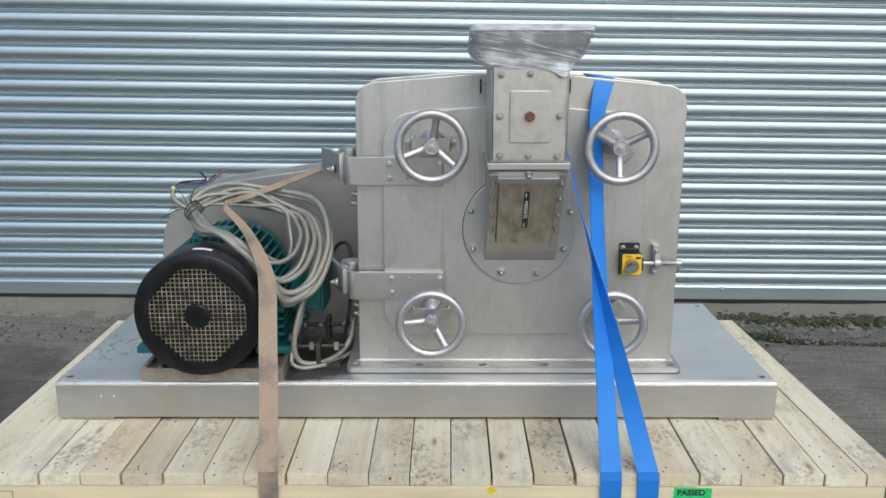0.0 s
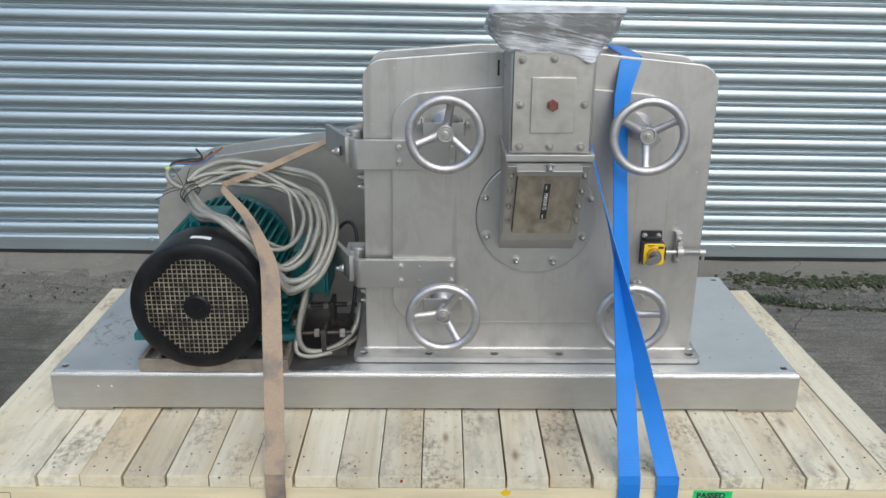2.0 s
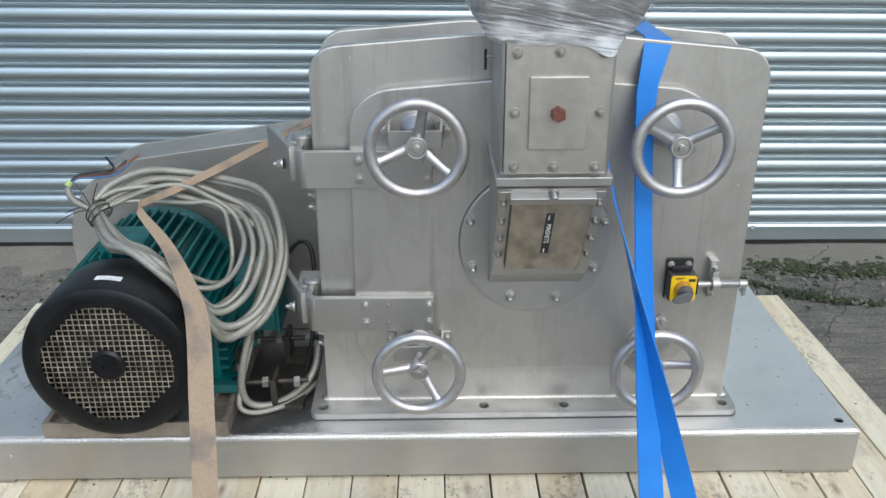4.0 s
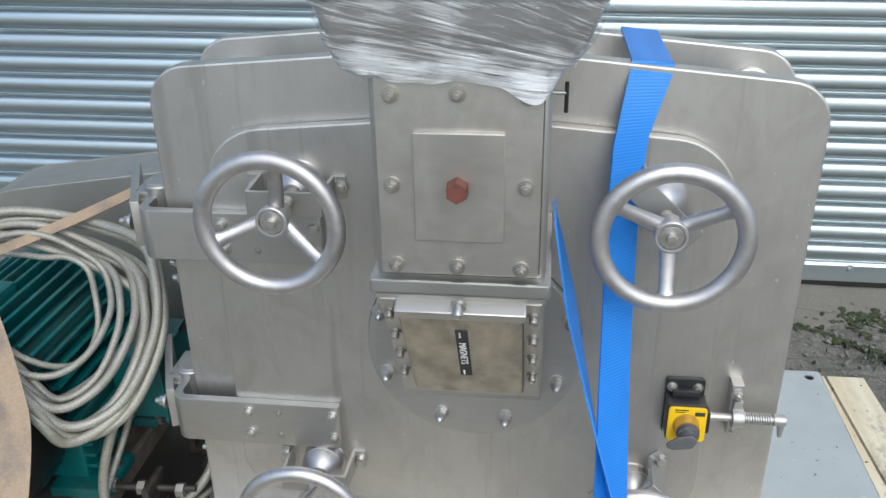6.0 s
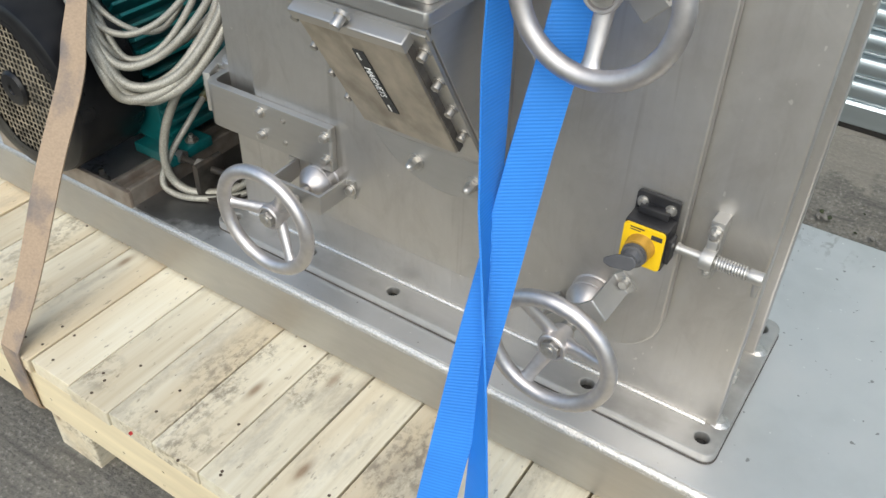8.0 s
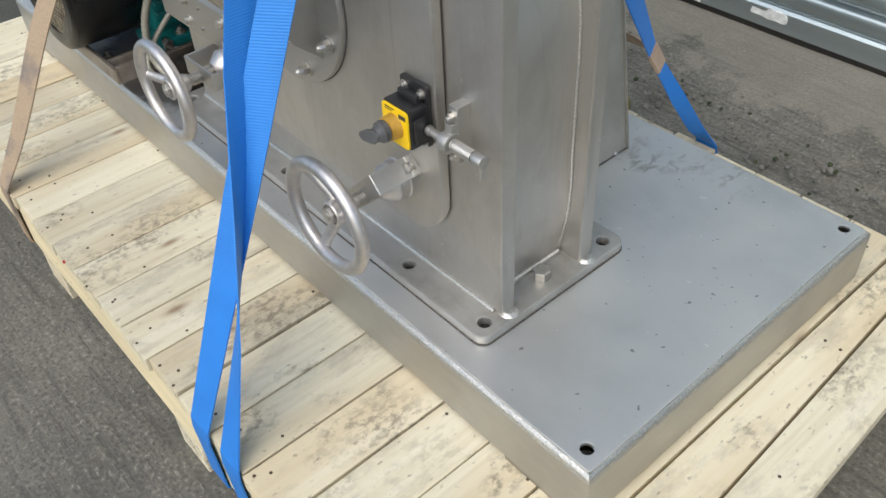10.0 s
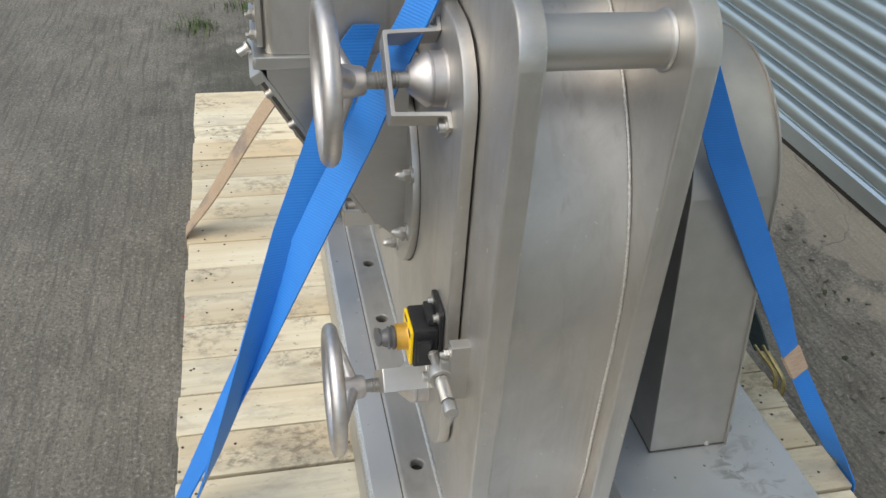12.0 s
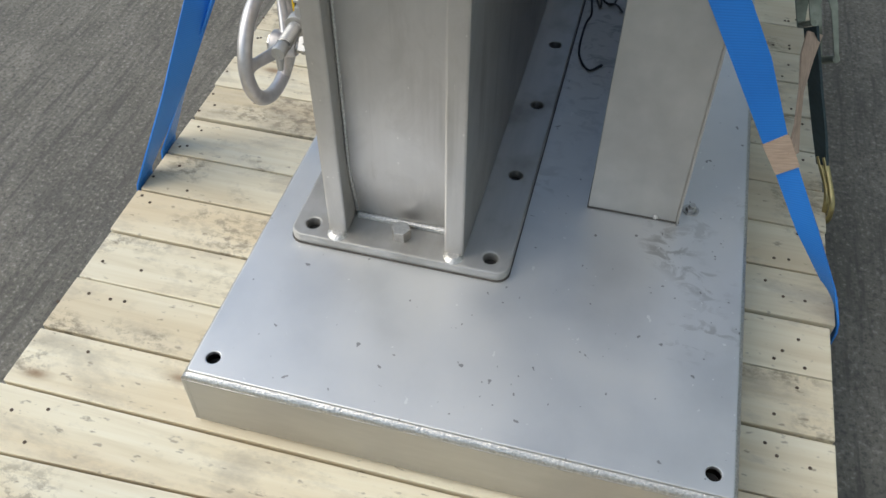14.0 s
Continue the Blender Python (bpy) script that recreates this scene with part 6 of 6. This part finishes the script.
# ---- lashing straps ----
def build_straps():
    hw = 0.0245
    s1 = thing("blue_lashing_strap", "bright blue woven lashing strap over the mill and pallet edge", "strap", "lashing straps")
    st = [((1.4625, 0.681, 0.193), (-0.004, 0.0105, 0.0045)), ((1.459, 0.656, 0.233), (-0.0055, 0.0135, 0.0065)), ((1.455, 0.600, 0.338), (-0.005, 0.0185, 0.0102)), ((1.455, 0.450, 0.590), (-0.002, 0.0195, 0.0115)), ((1.446, 0.330, 0.830), (0.020, 0.010, 0.005)), ((1.440, 0.309, 0.850), (hw, 0, -0.0025)), ((1.440, 0.303, 0.8605), (hw, 0, -0.0025)), ((1.440, 0.20, 0.8600), (hw, 0, -0.0025)), ((1.440, 0.109, 0.8605), (hw, 0, -0.0025)), ((1.438, 0.102, 0.850), (hw, 0, -0.0025))]
    down = [((1.438, 0.102, 0.850), (hw, 0, -0.0025)), ((1.418, 0.068, 0.778), (0.021, 0.011, 0.003)), ((1.412, 0.040, 0.712), (0.019, 0.015, 0.005)), ((1.411, -0.001, 0.610), (0.0185, 0.016, 0.004)), ((1.410, -0.042, 0.520), (0.0185, 0.0160, 0.003)), ((1.412, -0.132, 0.320), (0.0205, 0.0130, 0)), ((1.423, -0.2865, -0.014), (hw, 0, 0))]
    low = [((1.423, -0.2865, -0.014), (hw, 0, 0)), ((1.424, -0.2895, -0.034), (hw, 0, 0)), ((1.425, -0.2860, -0.146), (hw, 0, 0)), ((1.425, -0.278, -0.1555), (hw, 0, 0)), ((1.425, -0.20, -0.170), (hw, 0, 0)), ((1.425, 0.0, -0.215), (hw, 0, 0))]
    bm = bmesh.new()
    ribbon(bm, ease(st, 4)[:-1] + ease(down, 10))
    smooth(part("webbing", bm, BLUE, s1), 45)
    bm = bmesh.new()
    ribbon(bm, ease(low, 4))
    smooth(part("hanging_end", bm, BLUE, s1, "darker strap end hanging over the pallet edge"), 45)
    s2 = thing("blue_lashing_strap", "twisted blue woven lashing strap running past the feed chute", "strap", "lashing straps")
    st = [((1.3320, 0.018, 0.716), (0, 0.016, 0)), ((1.3340, 0.008, 0.698), (0, 0.0200, 0)), ((1.3405, -0.004, 0.672), (0.001, 0.0225, 0.003)), ((1.3545, -0.026, 0.610), (0.004, 0.0235, 0.003)), ((1.3886, -0.0815, 0.475), (-0.001, 0.0245, 0.0)), ((1.4338, -0.153, 0.290), (-0.0155, 0.0180, 0)), ((1.468, -0.2095, 0.150), (-0.0215, 0.0105, 0)), ((1.508, -0.2865, -0.014), (-hw, 0, 0))]
    low = [((1.508, -0.2865, -0.014), (-hw, 0, 0)), ((1.510, -0.2895, -0.034), (-hw, 0, 0)), ((1.512, -0.2860, -0.146), (-hw, 0, 0)), ((1.512, -0.278, -0.1555), (-hw, 0, 0)), ((1.512, -0.20, -0.170), (-hw, 0, 0)), ((1.512, 0.0, -0.215), (-hw, 0, 0))]
    bm = bmesh.new()
    ribbon(bm, ease(st, 8))
    smooth(part("webbing", bm, BLUE, s2), 45)
    bm = bmesh.new()
    ribbon(bm, ease(low, 4))
    smooth(part("hanging_end", bm, BLUE, s2, "darker strap end hanging over the pallet edge"), 45)
    # rear anchor run with its tan sleeve
    s3 = thing("blue_lashing_strap", "blue woven strap tail hooked over the rear pallet edge", "strap", "lashing straps")
    st = [((1.4625, 0.681, 0.193), (-0.004, 0.0130, 0.0060)), ((1.478, 0.735, 0.105), (0.004, 0.0125, 0.0070)), ((1.493, 0.790, 0.020), (0.012, 0.008, 0.004)), ((1.506, 0.814, -0.014), (hw, 0, 0)), ((1.508, 0.818, -0.035), (hw, 0, 0)), ((1.508, 0.818, -0.15), (hw, 0, 0)), ((1.508, 0.77, -0.225), (hw, 0, 0)), ((1.508, 0.5, -0.232), (hw, 0, 0))]
    bm = bmesh.new()
    ribbon(bm, ease(st, 6))
    smooth(part("webbing", bm, BLUE, s3), 45)
    bm = bmesh.new()
    ribbon(bm, ease([((1.4588, 0.655, 0.235), (-0.0058, 0.0145, 0.0075)), ((1.4628, 0.683, 0.191), (-0.0045, 0.0135, 0.0065))], 4), 0.007)
    smooth(part("sleeve", bm, TAN, s3, "tan webbing sleeve"), 45)
    # old brown strap over the motor
    s4 = thing("brown_lashing_strap", "dirty faded brown lashing strap over the motor and belt guard", "strap", "lashing straps")
    low = [((0.628, 0.0, -0.215), (0.0215, 0, 0)), ((0.628, -0.20, -0.170), (0.0215, 0, 0)), ((0.629, -0.278, -0.156), (0.0215, 0, 0)), ((0.629, -0.2865, -0.146), (0.0215, 0, 0)), ((0.630, -0.2895, -0.036), (0.0222, 0, 0)), ((0.630, -0.2875, -0.014), (0.0225, 0, 0))]
    bm = bmesh.new()
    ribbon(bm, ease(low, 4), 0.003)
    smooth(part("hanging_end", bm, BROWN, s4, "strap end drawn down over the pallet edge"), 45)
    st = [((0.630, -0.2875, -0.014), (0.0225, 0, 0)), ((0.622, -0.215, 0.085), (0.0215, 0.006, 0)), ((0.608, -0.115, 0.240), (0.021, 0.009, 0)), ((0.595, -0.032, 0.352), (0.020, 0.009, 0)), ((0.577, 0.005, 0.410), (0.014, 0.013, 0.003)),
          ((0.525, 0.075, 0.475), (0.006, 0.013, 0.004)), ((0.468, 0.135, 0.512), (0.004, 0.007, 0.005)), ((0.449, 0.162, 0.526), (0.002, 0.004, 0.008)), ((0.464, 0.182, 0.532), (0.001, 0.003, 0.007)), ((0.505, 0.225, 0.539), (-0.001, 0.005, 0.007)), ((0.580, 0.300, 0.558), (-0.003, 0.009, 0.006)), ((0.690, 0.410, 0.591), (-0.004, 0.011, 0.004)), ((0.80, 0.520, 0.6225), (-0.005, 0.014, 0.001)), ((0.868, 0.563, 0.624), (0.006, 0.016, -0.012)), ((0.905, 0.585, 0.570), (0.014, 0.004, 0.011)), ((0.995, 0.636, 0.433), (0.015, 0.005, 0.011)), ((1.092, 0.692, 0.275), (0.015, 0.005, 0.011))]
    cs = spline([c for c, w in st], 6)
    ws = spline([w for c, w in st], 6)
    bm = bmesh.new()
    ribbon(bm, list(zip(cs, ws)), 0.003)
    smooth(part("webbing", bm, BROWN, s4), 45)
    # ratchet buckle drawn tight between the old strap and a hook on the rear pallet edge
    rt = thing("ratchet_buckle", "scuffed zinc ratchet buckle hooked to the rear pallet edge", "ratchet buckle")
    dx = Vector((0.530, 0.298, -0.795)).normalized()
    dz = Vector((-0.309, 0.742, 0.073))
    dz = (dz - dx * dz.dot(dx)).normalized()
    dy = dz.cross(dx)
    fr = Matrix.Translation((1.134, 0.710, 0.206)) @ Matrix((dx, dy, dz)).transposed().to_4x4() @ Matrix.Diagonal((0.85, 0.9, 0.45, 1))
    for w in (-0.024, 0.024):
        bm = bmesh.new()
        slab(bm, rounded([(-0.190, -0.006, 0.008), (-0.090, -0.012, 0.012), (0.0, -0.010, 0.006), (0.004, 0.012, 0.006), (-0.070, 0.048, 0.022), (-0.150, 0.034, 0.016)], 5), w - 0.0014, w + 0.0014, "xz")
        bm.transform(fr)
        smooth(part("side_plate", bm, ZBUCKLE, rt), 35)
        bm = bmesh.new()
        slab(bm, rounded([(-0.125, 0.016, 0.010), (-0.020, 0.060, 0.008), (0.072, 0.062, 0.006), (0.072, 0.076, 0.006), (-0.030, 0.084, 0.010), (-0.130, 0.042, 0.012)], 5), w * 1.18 - 0.0012, w * 1.18 + 0.0012, "xz")
        bm.transform(fr)
        smooth(part("handle_plate", bm, ZBUCKLE, rt), 35)
    bm = bmesh.new()
    cyl(bm, fr @ Vector((-0.095, -0.032, 0.018)), fr @ Vector((-0.095, 0.032, 0.018)), 0.017, seg=20)
    smooth(part("spindle", bm, ZBUCKLE, rt), 40)
    bm = bmesh.new()
    cyl(bm, fr @ Vector((0.066, -0.028, 0.069)), fr @ Vector((0.066, 0.028, 0.069)), 0.006, seg=12)
    smooth(part("grip_bar", bm, ZBUCKLE, rt), 40)
    bm = bmesh.new()
    cyl(bm, fr @ Vector((-0.004, -0.026, 0.0)), fr @ Vector((-0.004, 0.026, 0.0)), 0.0045, seg=12)
    smooth(part("anchor_bolt", bm, ZBUCKLE, rt), 40)
    wv = dy * 0.021
    bm = bmesh.new()
    ribbon(bm, ease([((1.137, 0.716, 0.208), wv), ((1.165, 0.732, 0.166), wv), ((1.193, 0.749, 0.123), wv), ((1.222, 0.768, 0.078), wv), ((1.250, 0.785, 0.036), wv * 0.8)], 4), 0.004)
    smooth(part("short_webbing", bm, DARKWEB, rt, "dark stained short webbing"), 45)
    for k in (-0.010, 0.010):
        o = dy * k
        bm = bmesh.new()
        tube(bm, [Vector(p) + o * q for p, q in (((1.243, 0.781, 0.046), 1.0), ((1.262, 0.791, 0.030), 0.8), ((1.284, 0.799, 0.018), 0.6), ((1.299, 0.805, 0.0), 0.9), ((1.302, 0.808, -0.028), 1.0), ((1.296, 0.803, -0.046), 1.0))], 0.0045, 9, 6)
        smooth(part("hook_wire", bm, BRASS, rt, "yellow zinc hook"), 50)
    bm = bmesh.new()
    ribbon(bm, ease([((1.150, 0.722, 0.205), (-0.010, 0.014, -0.008)), ((1.230, 0.706, 0.214), (-0.011, 0.012, -0.010)), ((1.320, 0.695, 0.218), (-0.012, 0.006, -0.012)), ((1.400, 0.689, 0.216), (-0.011, 0.006, -0.010)), ((1.455, 0.684, 0.212), (-0.008, 0.008, -0.004))], 6), 0.003)
    smooth(tagged(part("tan_strap_end", bm, TAN), "loose tan strap end running from the ratchet to the blue strap", "strap", "lashing straps"), 45)


TAN = material("tan_webbing", (0.46, 0.33, 0.24), 0.75, 0.0, (40, 40, 500), 0.18, 0.0006, stain_scale=9, stain_color=(0.30, 0.23, 0.18), stain_amount=0.5)
ZBUCKLE = material("dull_zinc", (0.25, 0.265, 0.225), 0.48, 0.85, (60, 60, 60), 0.2, 0.0004, stain_scale=30, stain_color=(0.10, 0.09, 0.06), stain_amount=0.7)
DARKWEB = material("stained_webbing", (0.035, 0.055, 0.06), 0.8, 0.0, (40, 40, 500), 0.2, 0.0006)
build_straps()

# ---- inspection sticker ----
stk = thing("inspection_sticker", "small green paper sticker stuck to the pallet front", "sticker")
bm = bmesh.new()
slab(bm, [Vector(p) for p in ((1.573, -0.055), (1.568, -0.120), (1.660, -0.125), (1.661, -0.058))][::-1], -0.2820, -0.2813, "xz")
part("paper", bm, GREEN, stk)
text_on("sticker_text", "PASSED", 0.0195, (1.580, -0.2823, -0.0755), stk, INK, bold=0.0009)
bm = bmesh.new()
for i, (x, h) in enumerate(((1.583, 0.013), (1.591, 0.011), (1.602, 0.012), (1.613, 0.010), (1.624, 0.012), (1.636, 0.011))):
    b = bmesh.new()
    box(b, -0.0010, 0.0010, -0.0005, 0.0004, -h * 0.7, h * 0.7)
    merge(bm, b, pose(x, -0.2824, -0.094, 0, 18 - 9 * (i % 3), 0))
part("pen_marks", bm, INK, stk)


# ---- grit, moss and weeds ----
def scatter(name, label, mat, count, place, size, seed, blades=False, squat=0.42):
    """Many small stones, clumps or grass blades in one mesh."""
    rnd = random.Random(seed)
    ball = bmesh.new()
    bmesh.ops.create_icosphere(ball, subdivisions=1, radius=1.0)
    ball_v, ball_f = [v.co.copy() for v in ball.verts], [[v.index for v in f.verts] for f in ball.faces]
    ball.free()
    verts, faces = [], []
    for _ in range(count):
        x, y = place(rnd)
        n = len(verts)
        if blades:
            s = size * rnd.uniform(0.5, 1.2)
            a = rnd.uniform(0, 6.28)
            d = Vector((math.cos(a), math.sin(a), 0))
            w = d.orthogonal().normalized() * 0.0022
            p = Vector((x, y, ground_at(x, y) - 0.004))
            q = p + d * s * 0.25 + Vector((0, 0, s * 0.7))
            e = p + d * s * 0.65 + Vector((0, 0, s * rnd.uniform(0.7, 1.0)))
            verts += [p - w, p + w, q + w * 0.8, q - w * 0.8, e]
            faces += [(n, n + 1, n + 2, n + 3), (n + 3, n + 2, n + 4)]
        else:
            s = size * rnd.uniform(0.35, 1.0) ** 1.5
            m = pose(x, y, ground_at(x, y) - 0.002 + s * 0.15, rnd.uniform(0, 40), rnd.uniform(0, 40), rnd.uniform(0, 360)) @ Matrix.Diagonal((s, s, s * squat, 1))
            verts += [m @ (v * rnd.uniform(0.6, 1.2)) for v in ball_v]
            faces += [[n + k for k in f] for f in ball_f]
    me = bpy.data.meshes.new(name)
    me.from_pydata([tuple(v) for v in verts], [], faces)
    me.materials.append(mat)
    tagged(new(name, me), label, name.replace("_", " "), kind="stuff")


def strip(rnd):
    x = rnd.uniform(-2.4, 3.6)
    v = Vector((x, 1.22, 0))
    return x, 1.22 + 0.16 * noise.noise(v * 0.9) + rnd.gauss(0, 0.075)


def along(path, rnd):
    """A random place on a polyline of (x, y) corners."""
    k = rnd.randrange(len(path) - 1)
    t = rnd.random()
    return Vector(path[k]).lerp(Vector(path[k + 1]), t)


JOINT = [(2.02, 1.43), (2.14, 1.36), (2.28, 1.26), (2.36, 1.20), (2.55, 1.165), (2.80, 1.13), (3.15, 1.10), (3.50, 1.08)]
BROKEN = [(2.25, 1.44), (2.45, 1.42), (2.65, 1.42), (2.85, 1.44), (3.10, 1.42), (3.40, 1.40)]


def joint_strip(rnd):
    p = along(JOINT, rnd)
    return p.x + rnd.gauss(0, 0.012), p.y + rnd.gauss(0, 0.012)


def right_strip(rnd):
    p = along(BROKEN, rnd)
    return p.x + rnd.gauss(0, 0.05), p.y + rnd.gauss(0, 0.032)


def rubble_strip(rnd):
    p = along(BROKEN if rnd.random() < 0.6 else JOINT, rnd)
    return p.x + rnd.gauss(0, 0.06), p.y + rnd.gauss(0, 0.05)


def yard(rnd):
    return rnd.uniform(-2.6, 3.8), rnd.uniform(-1.8, 1.6)


scatter("loose_stones", "loose grit and broken concrete along the yard edge", STONE, 620, strip, 0.0105, 3)
scatter("yard_grit", "small grit scattered on the concrete", STONE, 500, yard, 0.006, 5)
scatter("moss_clumps", "dark moss and soil in the broken joint", MOSS, 1300, right_strip, 0.020, 8, squat=0.22)
scatter("joint_moss", "thin dark moss growing in the slab joint", MOSS, 900, joint_strip, 0.013, 14, squat=0.25)
scatter("rubble", "pale broken concrete rubble beside the joint", STONE, 420, rubble_strip, 0.013, 15)
scatter("joint_weeds", "small grey-green weeds in the slab joint", WEED, 200, lambda r: (2.33 + r.gauss(0, 0.06), 1.225 + r.gauss(0, 0.02)), 0.022, 16, True)
scatter("leaf_litter", "dark litter in the broken joint", MOSS, 300, strip, 0.009, 9)
scatter("grass_tufts", "small green grass tufts at the yard edge", GRASS, 420, lambda r: (lambda c: (c[0] + r.gauss(0, 0.05), c[1] + r.gauss(0, 0.05)))(r.choice(((-1.26, -0.33), (-1.5, -0.1), (-0.95, -0.02), (-1.9, -0.6)))), 0.05, 6, True)
